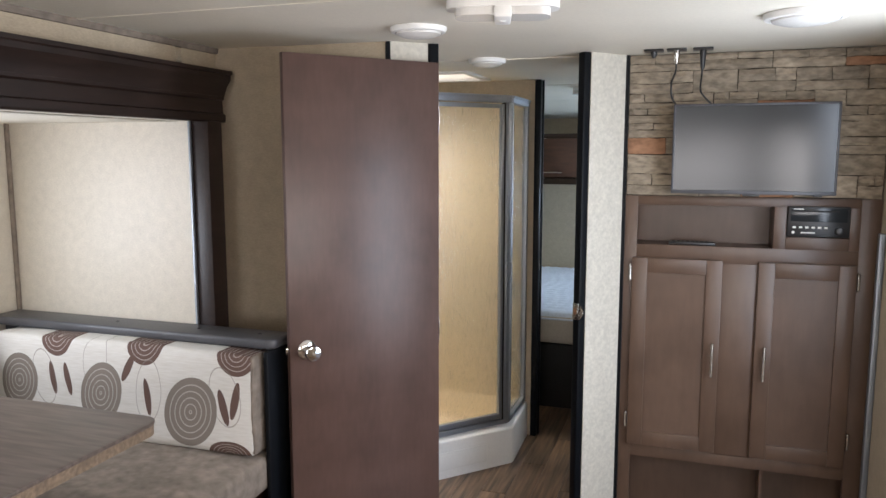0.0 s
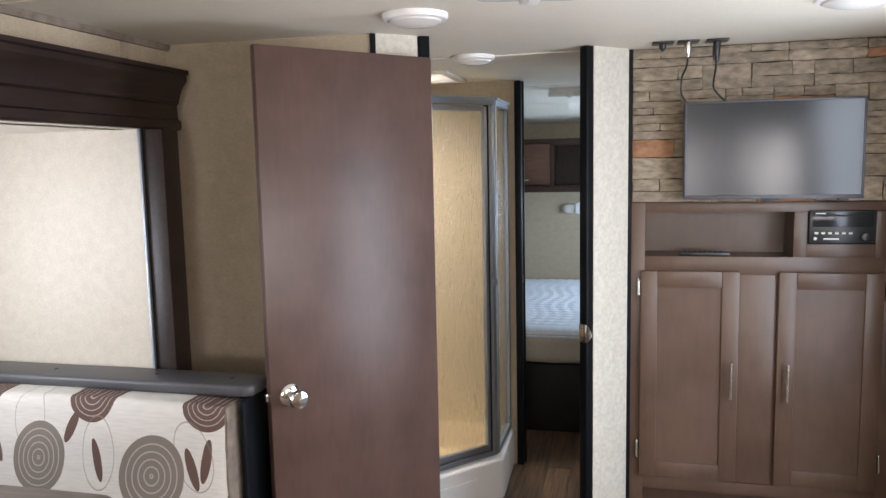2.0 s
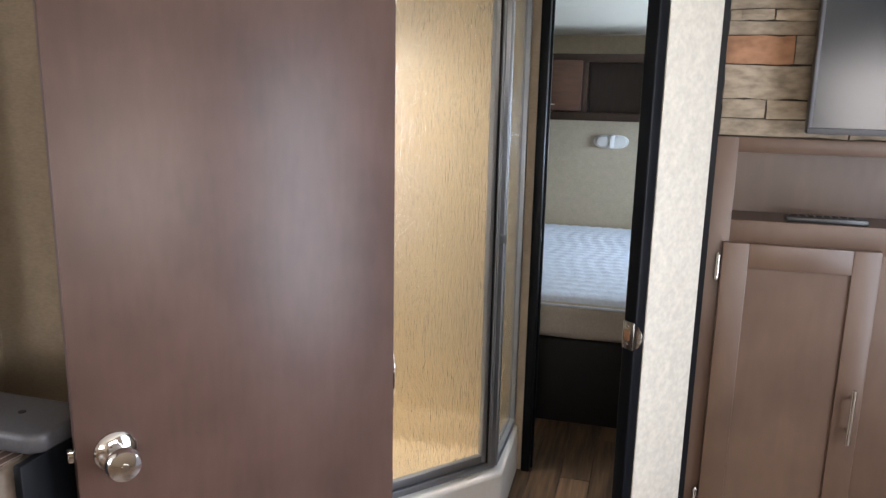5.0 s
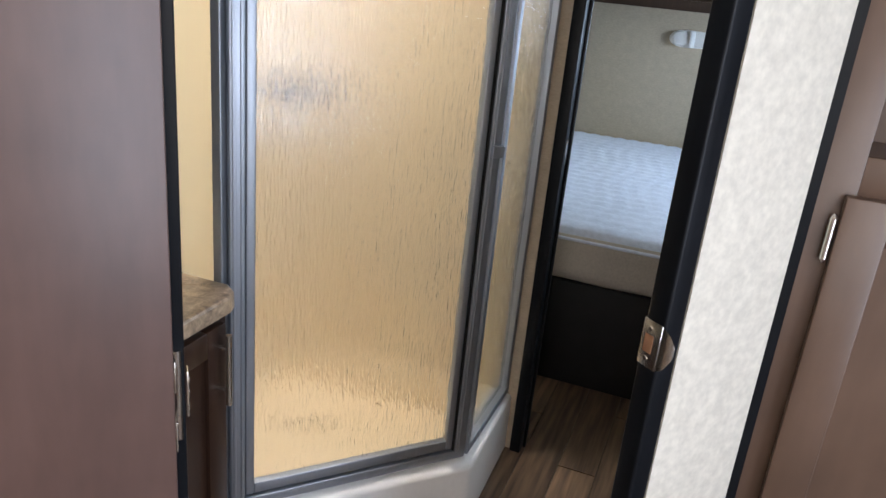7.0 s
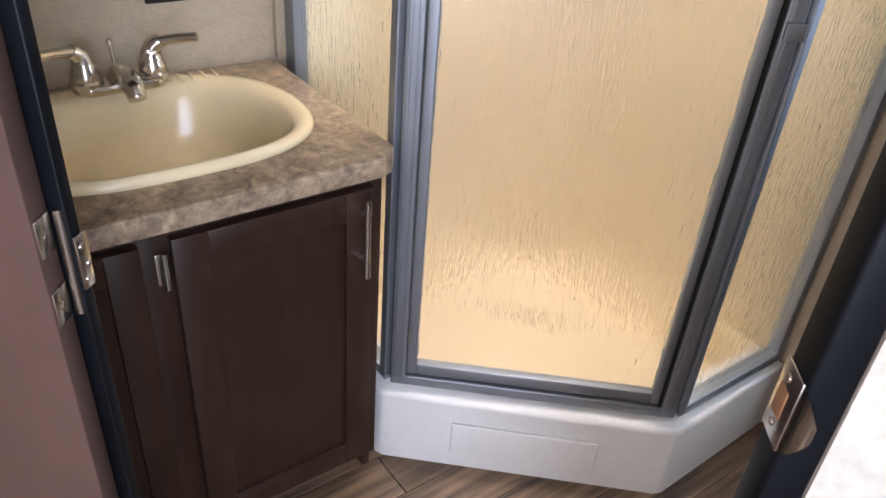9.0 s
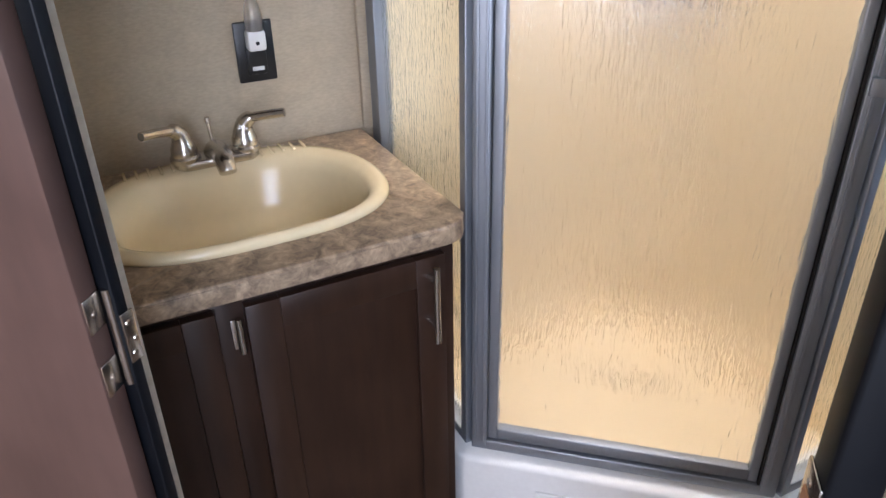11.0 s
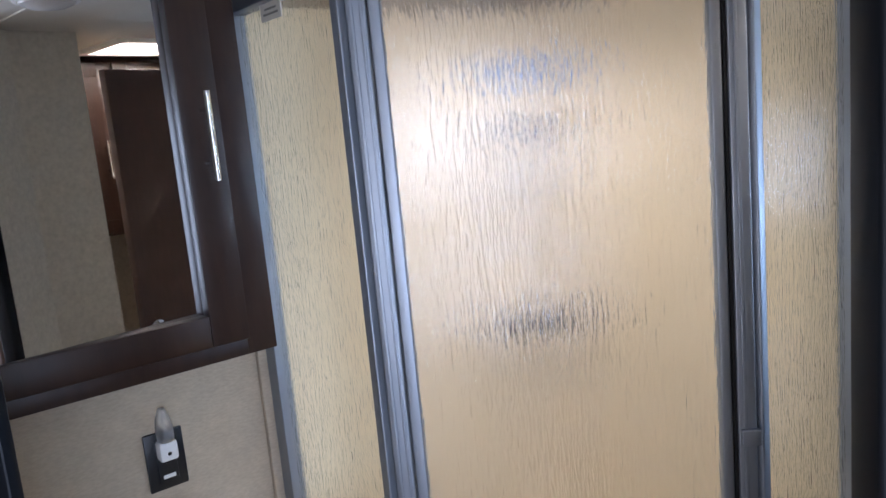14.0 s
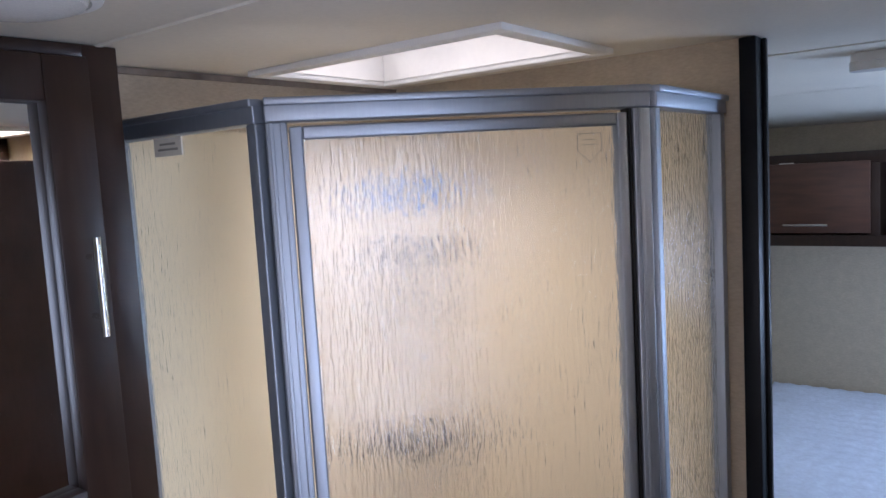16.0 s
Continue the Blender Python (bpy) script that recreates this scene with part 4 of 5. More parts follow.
bmesh.ops.recalc_face_normals(t, faces=t.faces)
rim = [e for e in t.edges if abs(e.verts[0].co.z - CT) < 1e-4 and abs(e.verts[1].co.z - CT) < 1e-4 and e.calc_face_angle(0) > 1 and all(not ((v.co.x - SCX) / 0.200) ** 2 + ((v.co.y - SCY) / 0.267) ** 2 < 1 for v in e.verts)]
bmesh.ops.bevel(t, geom=rim, offset=0.006, segments=3, affect="EDGES", profile=0.5)
part("top", t, GRANITE, top)
part("edge_strip", box(-0.8125, -0.8105, -0.43, 0.148, CT - 0.033, CT - 0.005, 0.0008), GRANITE, top, "laminate edge strip")

sink = thing("bathroom_sink", "cream oval drop-in bathroom basin", "sink", pose(SCX, SCY, CT))
t = bmesh.new()
rings = [[t.verts.new(p) for p in sink_ring(k, CT + z, sh)] for k, z, sh in ((0.985, 0.0, 0), (1.0, 0.004, 0), (0.995, 0.012, 0), (0.965, 0.018, 0), (0.92, 0.019, 0.004), (0.865, 0.016, 0.012), (0.835, 0.008, 0.018),
                                                                               (0.80, -0.012, 0.022), (0.74, -0.07, 0.026), (0.66, -0.105, 0.028), (0.5, -0.125, 0.026), (0.25, -0.132, 0.024), (0.08, -0.135, 0.024))]
for a, b in zip(rings, rings[1:]):
    for i in range(len(a)):
        t.faces.new((a[i], a[(i + 1) % len(a)], b[(i + 1) % len(a)], b[i]))
t.faces.new(rings[-1])
part("basin", t, SINK, sink, smooth=60)
t = lathe([(0.024, 0.001), (0.024, 0.003), (0.018, 0.004), (0.016, 0.002)], 24, None, pose(SCX + 0.024, SCY, CT - 0.136))
part("drain", t, CHROME, sink, "chrome drain ring")
for sgn in (-1, 1):
    for i in range(5):
        y = SCY + sgn * (0.085 + i * 0.022)
        part("soap_rib", box(-1.268, -1.228, y - 0.003, y + 0.003, CT + 0.017, CT + 0.0225, 0.0022), SINK, sink)

tap = thing("faucet", "brushed nickel twin-lever bathroom faucet", "faucet", pose(-1.245, SCY, CT + 0.018))
t = prism([(-1.245 + 0.030 * math.cos(a), SCY + (0.052 if math.sin(a) >= 0 else -0.052) + 0.030 * math.sin(a)) for a in [i / 28 * math.tau for i in range(28)]], CT + 0.017, CT + 0.036, 0.006)
part("base_plate", t, NICKEL, tap)
t = tube([(-1.25, SCY, CT + 0.030), (-1.235, SCY, CT + 0.044), (-1.195, SCY, CT + 0.050), (-1.160, SCY, CT + 0.042), (-1.148, SCY, CT + 0.030)], (0.024, 0.016), n=16)
part("spout", t, NICKEL, tap)
for sgn in (-1, 1):
    y = SCY + sgn * 0.058
    t = lathe([(0.029, 0), (0.029, 0.008), (0.025, 0.012), (0.025, 0.024), (0.021, 0.034), (0.019, 0.042)], 24, None, pose(-1.245, y, CT + 0.032))
    tube([(-1.245, y, CT + 0.066), (-1.243, y + sgn * 0.004, CT + 0.086), (-1.236, y + sgn * 0.018, CT + 0.099)], (0.020, 0.0125), into=t, n=14)
    lv = part("lever", t, NICKEL, tap)
    t = tube([(-1.238, y + sgn * 0.012, CT + 0.096), (-1.222, y + sgn * 0.040, CT + 0.102), (-1.200, y + sgn * 0.074, CT + 0.108)], (0.0095, 0.0085), n=12)
    part("grip", t, NICKEL, lv)
t = rod((-1.262, SCY, CT + 0.036), (-1.285, SCY, CT + 0.085), 0.0035)
lathe([(0.003, 0), (0.006, 0.004), (0.005, 0.012), (0.001, 0.014)], 14, t, pose(-1.285, SCY, CT + 0.083))
part("lift_rod", t, NICKEL, tap)

# outlet with night light
ol = thing("wall_outlet", "black wall outlet plate beside the sink", "outlet", pose(WX, -0.02, 1.0))
part("plate", box(WX + 0.0002, WX + 0.008, -0.055, 0.022, 0.922, 1.042, 0.004), PLASTIC, ol)
part("socket_face", box(WX + 0.008, WX + 0.012, -0.036, 0.003, 0.938, 1.026, 0.002), PLASTIC, ol)
part("reset_button", box(WX + 0.012, WX + 0.0135, -0.028, -0.004, 0.946, 0.954, 0.0005), WHITE, ol, "pale button strip")
nl = thing("night_light", "white plug-in night light with clear shade", "night light", pose(WX + 0.03, -0.016, 1.04))
part("base", box(WX + 0.0125, WX + 0.042, -0.036, 0.000, 0.990, 1.030, 0.006), WHITE, nl)
part("shade", lathe([(0.016, 0), (0.017, 0.02), (0.014, 0.045), (0.007, 0.066), (0.001, 0.07)], 20, None, pose(WX + 0.028, -0.018, 1.028)), clear("frosted_shade", 0.35, (0.95, 0.95, 0.95)), nl, "clear ribbed shade")
part("sensor", lathe([(0.004, 0), (0.003, 0.002)], 12, None, pose(WX + 0.042, -0.018, 1.006, 0, 90, 0)), DARK, nl)

# mirror cabinet over the sink
MX = -1.155
mc = thing("medicine_cabinet", "dark espresso wall cabinet with a mirrored door", "cabinet", pose(-1.24, -0.13, 1.2))
part("body", box(WX + 0.001, MX - 0.014, -0.44, 0.172, 1.197, H - 0.002, 0.002), ESPRESSO, mc)
f = bmesh.new()
for y0, y1, z0, z1 in ((0.115, 0.172, 1.197, H - 0.002), (-0.44, -0.413, 1.197, H - 0.002), (-0.413, 0.115, 1.197, 1.229), (-0.413, 0.115, 1.958, H - 0.002)):
    box(MX - 0.0135, MX, y0, y1, z0, z1, 0.0015, into=f)
part("face_frame", f, ESPRESSO, mc)
md = part("door", box(MX - 0.012, MX + 0.021, 0.041, 0.112, 1.232, 1.955, 0.0025), ESPRESSO, mc, "dark espresso mirrored door")
part("stile", box(MX - 0.012, MX + 0.021, -0.41, -0.35, 1.232, 1.955, 0.0025), ESPRESSO, md)
part("rail", box(MX - 0.012, MX + 0.0205, -0.35, 0.041, 1.232, 1.289, 0.0025), ESPRESSO, md)
part("rail", box(MX - 0.012, MX + 0.0205, -0.35, 0.041, 1.886, 1.955, 0.0025), ESPRESSO, md)
t = box(-0.002, 0.002, -0.1965, 0.1965, 1.2885, 1.8865)
t.transform(pose(MX + 0.004, -0.1545, 0, 0, 0, 3.6))
part("mirror", t, MIRROR, md, "clear mirror pane")
part("handle", pull(MX + 0.021, 0.080, 1.527, 1.680, (1, 0, 0)), NICKEL, md, "brushed nickel bar handle")
structure("trim_vanity_corner", box(WX + 0.0005, WX + 0.016, 0.199, 0.222, CT, H - 0.015, 0.004), WALLPAPER, "beige corner strip beside the shower", 30)

# shower
P0, P1, P2, P3 = Vector((WX + 0.012, 0.236)), Vector((-0.879, 0.232)), Vector((-0.475, 0.686)), Vector((-0.472, 1.058))
pan = thing("shower_pan", "white moulded corner shower pan with a clipped front", "shower pan", pose(-0.9, 0.7, 0))
po = [(WX + 0.001, 0.194), (-0.876, 0.194), (-0.858, 0.201), (-0.442, 0.655), (-0.434, 0.673), (-0.444, 1.069), (WX + 0.001, 1.069)]
pi_ = [(WX + 0.03, 0.275), (-0.93, 0.275), (-0.915, 0.282), (-0.525, 0.715), (-0.522, 0.73), (-0.522, 1.04), (WX + 0.03, 1.04)]
t = bmesh.new()
loops = [[t.verts.new((x, y, z)) for x, y in pts] for pts, z in ((po, 0.0), (po, 0.192), (pi_, 0.215), (pi_, 0.07))]
for a, b in zip(loops, loops[1:]):
    for i in range(7):
        t.faces.new((a[i], a[(i + 1) % 7], b[(i + 1) % 7], b[i]))
t.faces.new(loops[-1])
bmesh.ops.bevel(t, geom=[e for e in t.edges if all(v in loops[1] for v in e.verts)] + [e for e in t.edges if all(v in loops[2] for v in e.verts)], offset=0.012, segments=4, affect="EDGES", profile=0.5)
for fc in t.faces:
    c = fc.calc_center_median()
    fc.material_index = int(c.y > 1.0 or c.x < -1.27 or c.z < 0.09 and fc.normal.z > 0.9)
tray = part("tray", t, PAN, pan, smooth=40)
tray.data.materials.append(SURROUND)
a, b = Vector((-0.755, 0.3134)), Vector((-0.54, 0.5480))
t = wall_between(b + Vector((0.738, -0.675)) * 0.001, a + Vector((0.738, -0.675)) * 0.001, 0.045, 0.135, 0.007, bevel=0.003)
part("access_panel", t, PAN, pan, "raised rectangular access panel")
part("liner", prism([(x * 0.996 - 0.003, y * 0.99 + 0.008) for x, y in pi_], 0.0705, 0.074), SURROUND, pan, "cream pan floor")
part("drain", lathe([(0.04, 0.005), (0.04, 0.003), (0.02, 0.004)], 24, None, pose(-1.0, 0.78, 0.07)), CHROME, pan)

sur = thing("shower_surround", "cream glossy moulded shower wall panels", "shower wall")
t = box(WX + 0.0015, WX + 0.012, 0.26, 1.068, 0.205, 1.86, 0.003)
part("panel", t, SURROUND, sur)
part("panel", box(WX + 0.012, -0.50, 1.056, 1.0685, 0.205, 1.86, 0.003), SURROUND, sur)
part("corner_column", prism([(WX + 0.012, 0.93), (-1.19, 1.056), (WX + 0.012, 1.056)], 0.205, 1.86, 0.003), SURROUND, sur)
DIAG = Vector((0.7071, -0.7071, 0))
base = Vector((-1.252, 0.994, 0))
sv = thing("shower_valve", "two-knob shower valve on the corner panel", "shower valve", Matrix.Translation(base + Vector((0, 0, 1.04))))
side_v = Vector((0.7071, 0.7071, 0))
m0 = Matrix.Translation(base + Vector((0, 0, 1.04))) @ DIAG.to_track_quat("Z", "Y").to_matrix().to_4x4()
part("plate", lathe([(0.065, 0), (0.065, 0.006), (0.04, 0.014), (0.03, 0.02)], 28, None, m0), NICKEL, sv)
for sgn in (-1, 1):
    m1 = Matrix.Translation(side_v * 0.055 * sgn + Vector((0, 0, 0))) @ m0
    part("knob", lathe([(0.014, 0.004), (0.014, 0.02), (0.032, 0.024), (0.034, 0.045), (0.026, 0.058), (0.01, 0.06)], 20, None, m1), PLASTIC, sv, "dark round knob")
sh = thing("hand_shower", "dark hand shower on a wall bracket with hose", "shower head", Matrix.Translation(base + Vector((0, 0, 1.5))))
b0 = base + Vector((0, 0, 1.52))
t = rod(b0, b0 + DIAG * 0.05, 0.022)
part("bracket", t, PLASTIC, sh)
t = tube([b0 + DIAG * 0.05 + Vector((0, 0, -0.16)), b0 + DIAG * 0.055, b0 + DIAG * 0.10 + Vector((0, 0, 0.05))], (0.013, 0.020), n=14)
lathe([(0.02, 0), (0.045, 0.02), (0.05, 0.035), (0.046, 0.04)], 24, t, Matrix.Translation(b0 + DIAG * 0.09 + Vector((0, 0, 0.06))) @ (DIAG + Vector((0, 0, -0.8))).to_track_quat("Z", "Y").to_matrix().to_4x4())
part("head", t, PLASTIC, sh)
t = tube([b0 + DIAG * 0.05 + Vector((0, 0, -0.16)), b0 + DIAG * 0.06 + side_v * 0.05 + Vector((0, 0, -0.42)), b0 + DIAG * 0.05 + side_v * 0.02 + Vector((0, 0, -0.66)), b0 + DIAG * 0.02 + Vector((0, 0, -0.52))], 0.007, n=8)
part("hose", t, NICKEL, sh)
bl = solo("round_label", lathe([(0.055, 0), (0.055, 0.0015), (0.001, 0.0016)], 28, None, Matrix.Translation(base + Vector((0, 0, 1.70)) + DIAG * 0.0005) @ DIAG.to_track_quat("Z", "Y").to_matrix().to_4x4()), BLUE, "round blue paper label on the shower wall", "label")

enc = thing("shower_enclosure", "grey aluminium corner shower enclosure with rain glass and clipped door", "shower enclosure", pose(-0.9, 0.7, 0.21))


def bar(a, b, z0, z1, thick, off=0.0, bevel=0.003, into=None):
    """A bar along a-b, off to the right (outside), thick across."""
    a, b = Vector(a), Vector(b)
    rt = Vector(((b - a).y, -(b - a).x)).normalized()
    return wall_between(a + rt * (off + thick / 2), b + rt * (off + thick / 2), z0, z1, thick, into, bevel)


def along(a, b, d):
    return a + (b - a).normalized() * d


DL = (P2 - P1).length
for a, b in ((P0, P1), (P1, P2), (P2, P3)):
    part("top_rail", bar(a, b, 1.834, 1.862, 0.042), ALUMINIUM, enc)
    part("top_lip", bar(a, b, 1.858, 1.870, 0.050, 0.002), ALUMINIUM, enc)
    part("bottom_rail", bar(a, b, 0.207, 0.232, 0.036), ALUMINIUM, enc)
# corner posts as folded profiles
part("post", bar(along(P1, P0, 0.022), P1, 0.215, 1.834, 0.036), ALUMINIUM, enc)
part("post", bar(P1, along(P1, P2, 0.032), 0.215, 1.834, 0.038), ALUMINIUM, enc)
part("rib", bar(along(P1, P2, 0.006), along(P1, P2, 0.012), 0.232, 1.834, 0.044, bevel=0.001), ALUMINIUM, enc)
part("rib", bar(along(P1, P2, 0.022), along(P1, P2, 0.027), 0.232, 1.834, 0.044, bevel=0.001), ALUMINIUM, enc)
part("post", bar(along(P2, P1, 0.030), P2, 0.215, 1.834, 0.038), ALUMINIUM, enc)
part("rib", bar(along(P2, P1, 0.022), along(P2, P1, 0.016), 0.232, 1.834, 0.044, bevel=0.001), ALUMINIUM, enc)
part("post", bar(P2, along(P2, P3, 0.022), 0.215, 1.834, 0.036), ALUMINIUM, enc)
part("wall_channel", bar(P0, along(P0, P1, 0.045), 0.215, 1.834, 0.034), ALUMINIUM, enc)
part("wall_channel", bar(along(P3, P2, 0.026), P3, 0.215, 1.834, 0.034), ALUMINIUM, enc)
part("gasket", bar(along(P2, P1, 0.036), along(P2, P1, 0.031), 0.232, 1.834, 0.030, bevel=0), DARK, enc, "black magnetic gasket")
# fixed side glass
for a, b in ((along(P0, P1, 0.02), along(P1, P0, 0.015)), (along(P2, P3, 0.015), along(P3, P2, 0.015))):
    g = part("fixed_glass", bar(a, b, 0.228, 1.838, 0.005, bevel=0), RAIN_FINE, enc, "fine rain-pattern obscure glass")
    g.visible_shadow = False
# door
sdoor = part("shower_door", bar(along(P1, P2, 0.034), along(P1, P2, 0.054), 0.236, 1.828, 0.026), ALUMINIUM, enc, "aluminium-framed rain glass door")
part("stile", bar(along(P2, P1, 0.055), along(P2, P1, 0.037), 0.236, 1.828, 0.026), ALUMINIUM, sdoor)
part("rail", bar(along(P1, P2, 0.054), along(P2, P1, 0.055), 0.236, 0.264, 0.024), ALUMINIUM, sdoor)
part("rail", bar(along(P1, P2, 0.054), along(P2, P1, 0.055), 1.808, 1.828, 0.024), ALUMINIUM, sdoor)
g = part("glass", bar(along(P1, P2, 0.048), along(P2, P1, 0.050), 0.250, 1.820, 0.005, bevel=0), RAIN, sdoor, "rain-pattern obscure glass")
g.visible_shadow = False
t = bar(along(P2, P1, 0.028), along(P2, P1, -0.004), 1.020, 1.048, 0.010, 0.026, 0.002)
part("latch", t, ALUMINIUM, sdoor, "small grey door catch")
# stickers on the glass
t = box(-1.158, -1.080, 0.2260, 0.2285, 1.801, 1.832)
st = part("sticker", t, LABEL, enc, "small printed label")
for z, w_ in ((1.821, 0.044), (1.812, 0.056)):
    part("print_line", box(-1.119 - w_ / 2, -1.119 + w_ / 2, 0.2255, 0.226, z - 0.0018, z + 0.0018), INK, st)

mk = along(P2, P1, 0.10)
dirv = (P2 - P1).normalized()
rt = Vector((dirv.y, -dirv.x))
t = bmesh.new()
OUT = [(-0.020, 0.022), (0.020, 0.022), (0.021, -0.004), (0.0, -0.024), (-0.021, -0.004)]
for i in range(5):
    (u0, w0), (u1, w1) = OUT[i], OUT[(i + 1) % 5]
    a3 = Vector((*(mk + dirv * u0 + rt * 0.0035), 1.775 + w0))
    b3 = Vector((*(mk + dirv * u1 + rt * 0.0035), 1.775 + w1))
    rod(a3, b3, 0.0004, into=t, n=6)
for w_ in (0.012, 0.004):
    rod(Vector((*(mk - dirv * 0.013 + rt * 0.0035), 1.775 + w_)), Vector((*(mk + dirv * 0.013 + rt * 0.0035), 1.775 + w_)), 0.0004, into=t, n=6)
part("etched_mark", t, INK, sdoor, "small etched shield outline")

# bedroom door folded back, seen in the mirror
bd = thing("bedroom_door", "dark brown laminate bedroom door folded open", "door", pose(0.256, 1.045, 0, 0, 0, 261))
part("slab", box(0, 0.57, -0.034, 0, 0.02, 1.87, 0.002), BROWN_DOOR, bd, local=True)
part("knob", turned(KNOB, pose(0.52, -0.034, 0.972, 90, 0, 0)), CHROME, bd, "round chrome door knob", local=True)
part("latch", box(0.568, 0.581, -0.025, -0.009, 0.962, 0.982, 0.003), CHROME, bd, local=True)
for z in (0.22, 1.0, 1.70):
    part("hinge", rod((-0.004, -0.0, z - 0.045), (-0.004, -0.0, z + 0.045), 0.005), NICKEL, bd, local=True)
sp = thing("strike_plate", "oval nickel strike plate on the bedroom jamb", "strike plate", pose(-0.379, 1.075, 0.98))
part("plate", lathe([(0.016, 0), (0.016, 0.002), (0.001, 0.0022)], 20, None, pose(-0.3915, 1.075, 0.98, 0, 90, 0) @ Matrix.Diagonal((2.0, 0.8, 1, 1))), NICKEL, sp)

lc = thing("linen_cabinet", "dark espresso overhead linen cabinet in the bathroom recess", "cabinet", pose(0.8, 0.72, 1.27))
part("body", box(0.64, 0.978, 0.382, 1.066, 1.27, H - 0.003, 0.002), ESPRESSO, lc)
for y0, y1, hy in ((0.39, 0.72, 0.655), (0.73, 1.055, 0.78)):
    dd = part("door", shaker_x(0.639, y0, y1, 1.28, 1.95), ESPRESSO, lc)
    part("handle", pull(0.62, hy, 1.50, 1.65, (-1, 0, 0)), NICKEL, dd, "brushed nickel bar handle")

# ---- bedroom ----
bed = thing("bed", "bed with white quilted mattress on a black base", "bed", pose(-0.15, 2.5, 0))
part("base", box(-0.92, 0.62, 1.575, 3.43, 0.0, 0.405, 0.006), DARK, bed, "black bed base")
t = cushion(-0.935, 0.635, 1.545, 3.43, 0.405, 0.600, 0.006, 0.05)
mt = part("mattress", t, TICKING, bed, "beige mattress border", smooth=60)
t = bmesh.new()
nx, ny = 96, 116
grid = []
for iy in range(ny + 1):
    row = []
    for ix in range(nx + 1):
        x, y = -0.93 + 1.56 * ix / nx, 1.552 + 1.875 * iy / ny
        e = min(x + 0.93, 0.63 - x, y - 1.552, 3.427 - y)
        z = 0.600 + 0.020 * (1 - math.exp(-max(e, 0) / 0.05))
        z += 0.0065 * abs(math.sin(x * 42 + 1.2 * math.sin(y * 9))) * abs(math.sin(y * 42))
        z += 0.006 * noise.noise(Vector((x * 2.2, y * 2.2, 3)))
        if e < 0.001:
            z = 0.570
        row.append(t.verts.new((x, y, z)))
    grid.append(row)
for iy in range(ny):
    for ix in range(nx):
        t.faces.new((grid[iy][ix], grid[iy][ix + 1], grid[iy + 1][ix + 1], grid[iy + 1][ix]))
part("quilted_top", t, QUILT, bed, "white quilted mattress top", smooth=60)
t = tube([(-0.92, 1.546, 0.572), (-0.4, 1.544, 0.573), (0.1, 1.544, 0.573), (0.62, 1.546, 0.572)], 0.006, n=8)
part("piping", t, QUILT, bed, "white piping")

oc = thing("overhead_cabinet", "dark cherry wood cabinet over the bed head", "cabinet", pose(-0.15, 3.28, 1.34))
b = box(WX + 0.004, EX - 0.004, 3.42, 3.438, 1.335, 1.742)
box(WX + 0.004, EX - 0.004, 3.12, 3.42, 1.335, 1.352, into=b)
box(WX + 0.004, EX - 0.004, 3.12, 3.42, 1.725, 1.742, into=b)
XS = (WX + 0.004, -0.95, -0.44, 0.02, 0.52, EX - 0.004)
for x in XS:
    box(max(x - 0.012, WX + 0.003), min(x + 0.012, EX - 0.003), 3.12, 3.42, 1.352, 1.725, into=b)
part("carcass", b, ESPRESSO, oc)
f = bmesh.new()
box(WX + 0.004, EX - 0.004, 3.10, 3.12, 1.335, 1.385, 0.002, into=f)
box(WX + 0.004, EX - 0.004, 3.10, 3.12, 1.69, 1.742, 0.002, into=f)
for x in XS:
    box(max(x - 0.025, WX + 0.004), min(x + 0.025, EX - 0.004), 3.10, 3.12, 1.385, 1.69, 0.002, into=f)
part("face_frame", f, ESPRESSO, oc)
for x0, x1 in ((-0.945, -0.45), (0.03, 0.51)):
    dd = part("door", box(x0, x1, 3.082, 3.100, 1.395, 1.702, 0.003), CHERRY, oc, "plain cherry wood door")
    hb = rod(((x0 + x1) / 2 - 0.09, 3.055, 1.432), ((x0 + x1) / 2 + 0.09, 3.055, 1.432), 0.005)
    for dx in (-0.06, 0.06):
        rod(((x0 + x1) / 2 + dx, 3.055, 1.432), ((x0 + x1) / 2 + dx, 3.083, 1.432), 0.004, into=hb)
    part("handle", hb, NICKEL, dd, "nickel bar handle")
    hg = rod((x0 + 0.14, 3.088, 1.702), (x0 + 0.20, 3.088, 1.702), 0.005)
    part("hinge", hg, NICKEL, dd)

wl = thing("reading_lamp", "white twin-lens reading lamp on the bedroom wall", "wall lamp", pose(-0.265, 3.44, 1.19))
t = prism([(0.115 * math.copysign(abs(math.cos(a)) ** 0.6, math.cos(a)), 0.045 * math.sin(a)) for a in [i / 36 * math.tau for i in range(36)]], 0, 0.02)
t.transform(pose(-0.265, 3.439, 1.19, 90, 0, 0))
part("base", t, WHITE, wl)
for sx in (-1, 1):
    t = prism([(sx * 0.052 + 0.045 * math.copysign(abs(math.cos(a)) ** 0.7, math.cos(a)), 0.036 * math.sin(a)) for a in [i / 30 * math.tau for i in range(30)]], 0.018, 0.036, 0.006)
    t.transform(pose(-0.265, 3.439, 1.19, 90, 0, 0))
    part("lens", t, LENS, wl)
part("bridge", box(-0.275, -0.245, 3.39, 3.42, 1.148, 1.232, 0.005), WHITE, wl)

# ---- pieces: stones and planks ----
panel = thing("wall_stone_panel", "stacked ledge-stone panel in beige, grey and rust", "stone wall", pose(0.6, 0.19, 1.42), kind="structure")
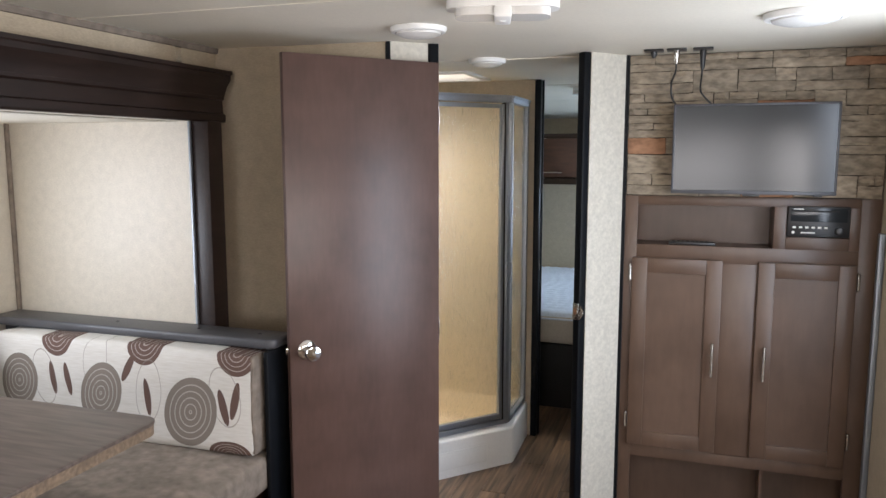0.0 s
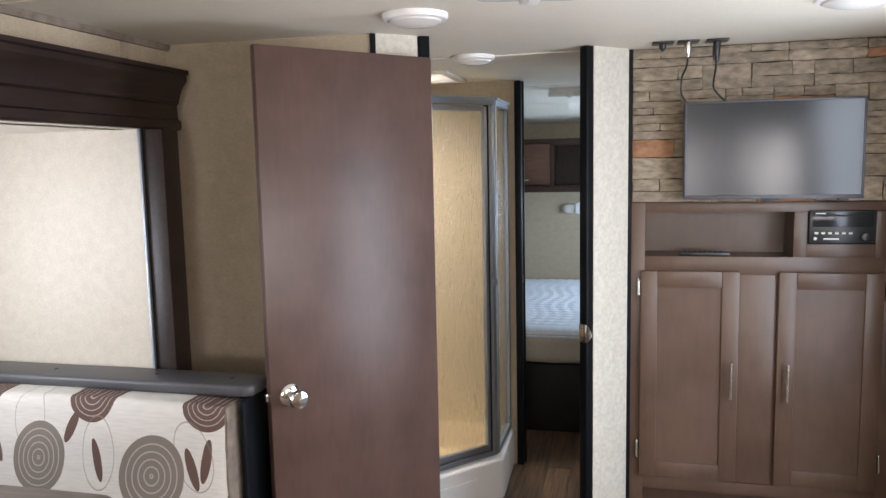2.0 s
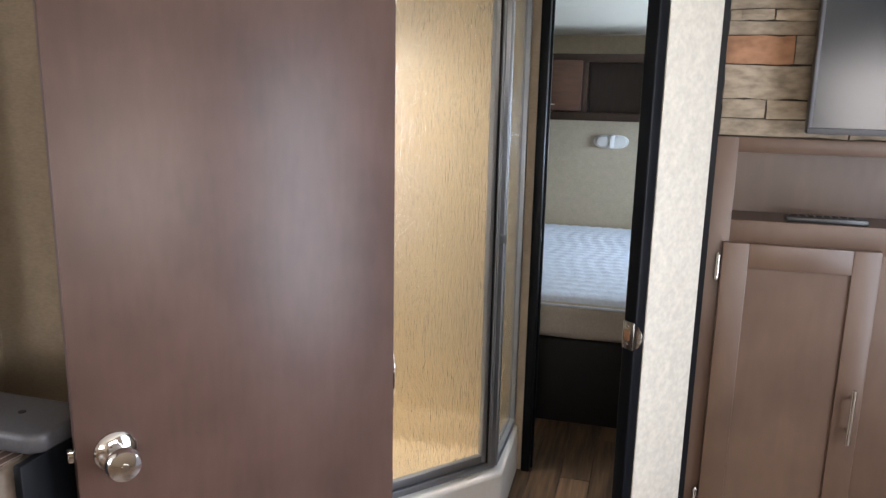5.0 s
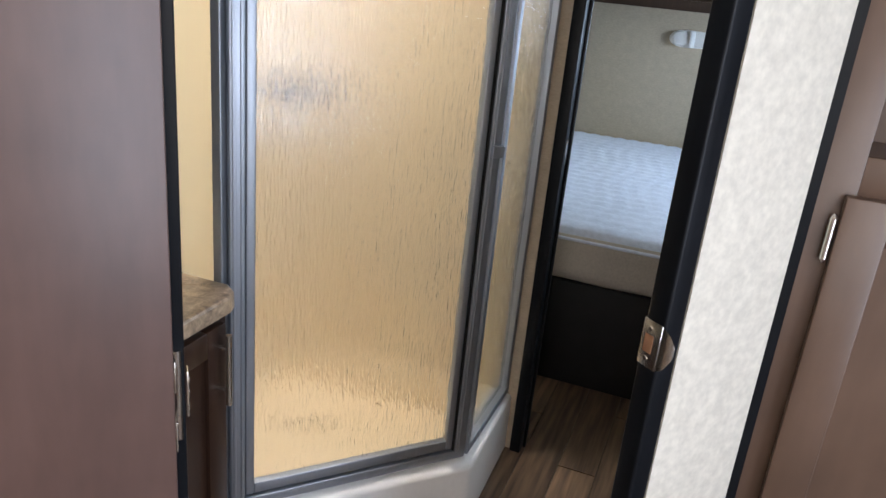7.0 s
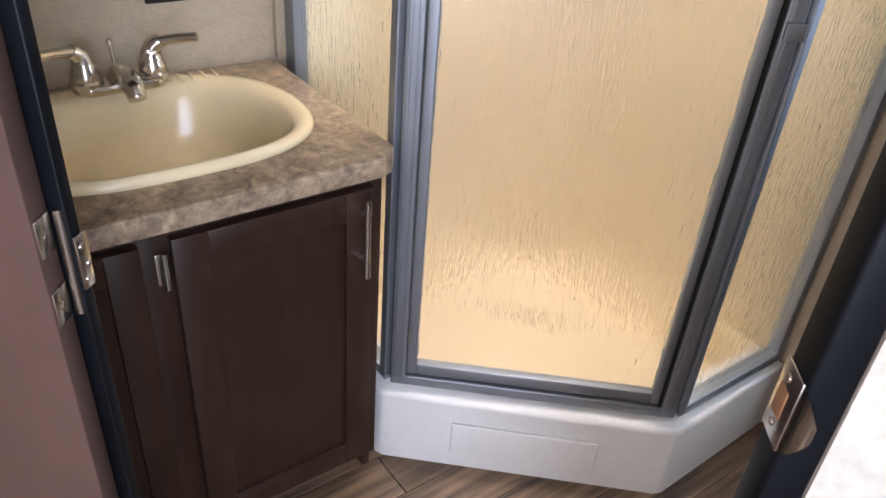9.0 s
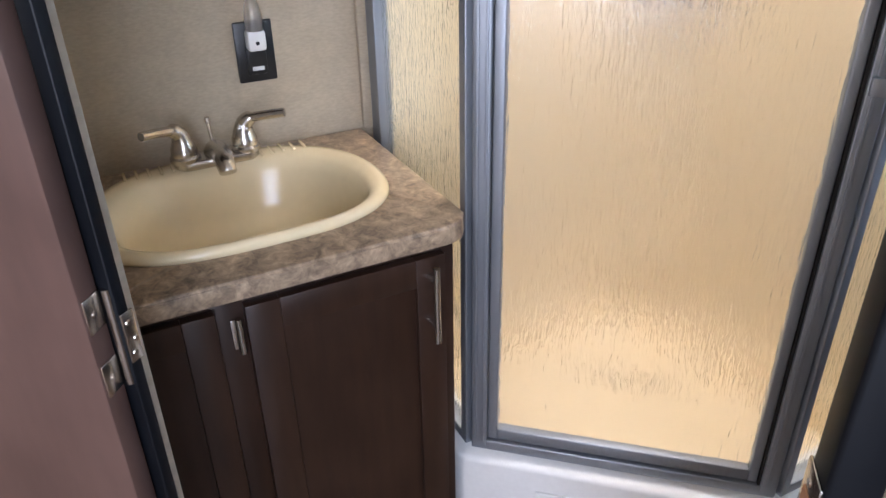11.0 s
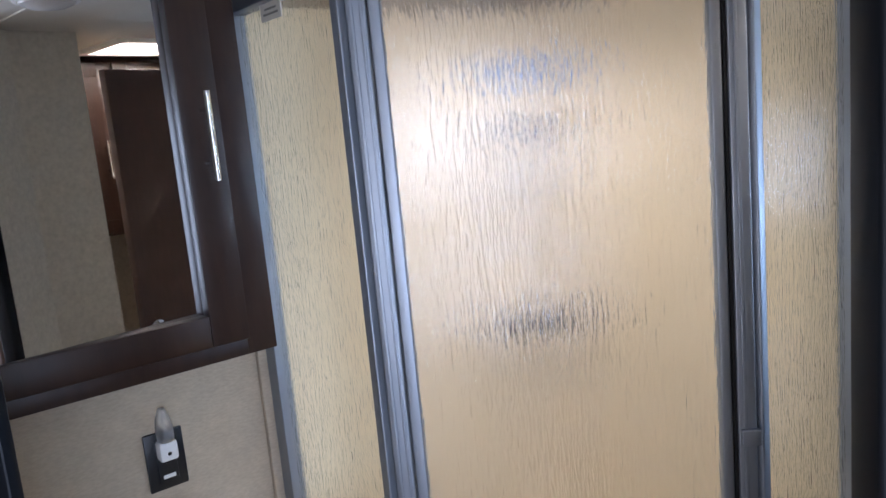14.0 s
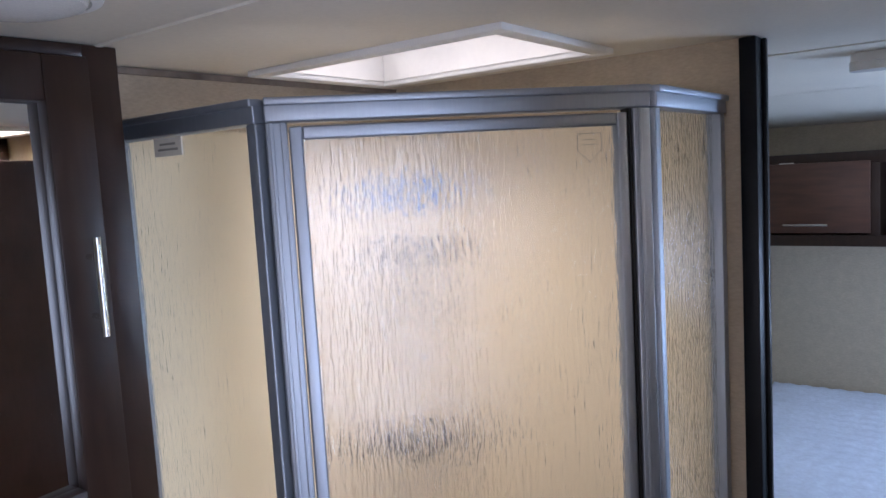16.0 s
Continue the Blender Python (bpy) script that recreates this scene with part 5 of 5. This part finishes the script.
part("backing", box(0.122, EX, FY + 0.012, FY + 0.12, 1.42, H - 0.001), MORTAR, panel)
rng = random.Random(7)


def stone(x0, x1, z0, z1, proud, mat):
    """A rough-faced slip: jittered front grid, straight sides."""
    nx, nz = 4, 2
    t = bmesh.new()
    rows = []
    for j in range(nz + 1):
        row = []
        for i in range(nx + 1):
            edge = i in (0, nx) or j in (0, nz)
            x = x0 + (x1 - x0) * i / nx + (rng.uniform(-0.004, 0.004) if 0 < i < nx else rng.uniform(-0.0015, 0.0015))
            z = z0 + (z1 - z0) * j / nz + rng.uniform(-0.0022, 0.0022)
            y = FY - proud * (0.35 if edge else 1.0) + rng.uniform(-0.0025, 0.0025)
            row.append(t.verts.new((x, y, z)))
        rows.append(row)
    for j in range(nz):
        for i in range(nx):
            t.faces.new((rows[j][i], rows[j][i + 1], rows[j + 1][i + 1], rows[j + 1][i]))
    rim = rows[0] + [rows[j][nx] for j in range(1, nz + 1)] + rows[nz][nx - 1::-1] + [rows[j][0] for j in range(nz - 1, 0, -1)]
    backv = [t.verts.new((v.co.x, FY + 0.02, v.co.z)) for v in rim]
    for i in range(len(rim)):
        t.faces.new((rim[i], rim[(i + 1) % len(rim)], backv[(i + 1) % len(rim)], backv[i]))
    part("stone", t, mat, panel, smooth=28)


z = 1.422
bands = []
while z < H - 0.01:
    hgt = min(rng.choice((0.058, 0.078, 0.086, 0.066)), H - 0.003 - z)
    if H - 0.003 - z - hgt < 0.025:
        hgt = H - 0.003 - z
    bands.append((z, z + hgt))
    z += hgt
for k, (za, zb) in enumerate(bands):
    x = 0.138
    while x < EX - 0.004:
        wid = rng.uniform(0.10, 0.30)
        x1 = x + wid
        if EX - 0.004 - x1 < 0.06:
            x1 = EX - 0.004
        gap = 0.0025
        rust = rng.random() < 0.08
        if zb - za > 0.04 and rng.random() < 0.50:
            zm = za + (zb - za) * rng.uniform(0.38, 0.62)
            xm = x + (x1 - x) * rng.choice((1.0, 0.35, 0.5, 0.65))
            stone(x + gap / 2, x1 - gap / 2, za + gap / 2, zm - gap / 2, rng.uniform(0.006, 0.016), RUST if rust else STONE)
            if xm < x1 - 0.03:
                stone(x + gap / 2, xm - gap / 2, zm + gap / 2, zb - gap / 2, rng.uniform(0.006, 0.018), STONE)
                stone(xm + gap / 2, x1 - gap / 2, zm + gap / 2, zb - gap / 2, rng.uniform(0.006, 0.016), STONE)
            else:
                stone(x + gap / 2, x1 - gap / 2, zm + gap / 2, zb - gap / 2, rng.uniform(0.006, 0.016), STONE)
        else:
            stone(x + gap / 2, x1 - gap / 2, za + gap / 2, zb - gap / 2, rng.uniform(0.006, 0.018), RUST if rust else STONE)
        x = x1

PW, PL = 0.118, 1.02
t = box(0.0008, PW - 0.0008, 0.0008, PL - 0.0008, -0.006, 0, 0.0012, seg=1)
plank_mesh = smooth_mesh(t, "plank", PLANK, 0)
col = 0
x = WX + 0.002
while x < EX:
    y = -5.4 + (col * 0.37 % 1.0) * PL - PL
    while y < 3.44:
        if y > -5.6 and y + PL < 3.6 and x + PW < EX + 0.04:
            o = new("plank", plank_mesh)
            o.parent = floor
            o.location = (x, y, 0)
        y += PL
    x += PW
    col += 1
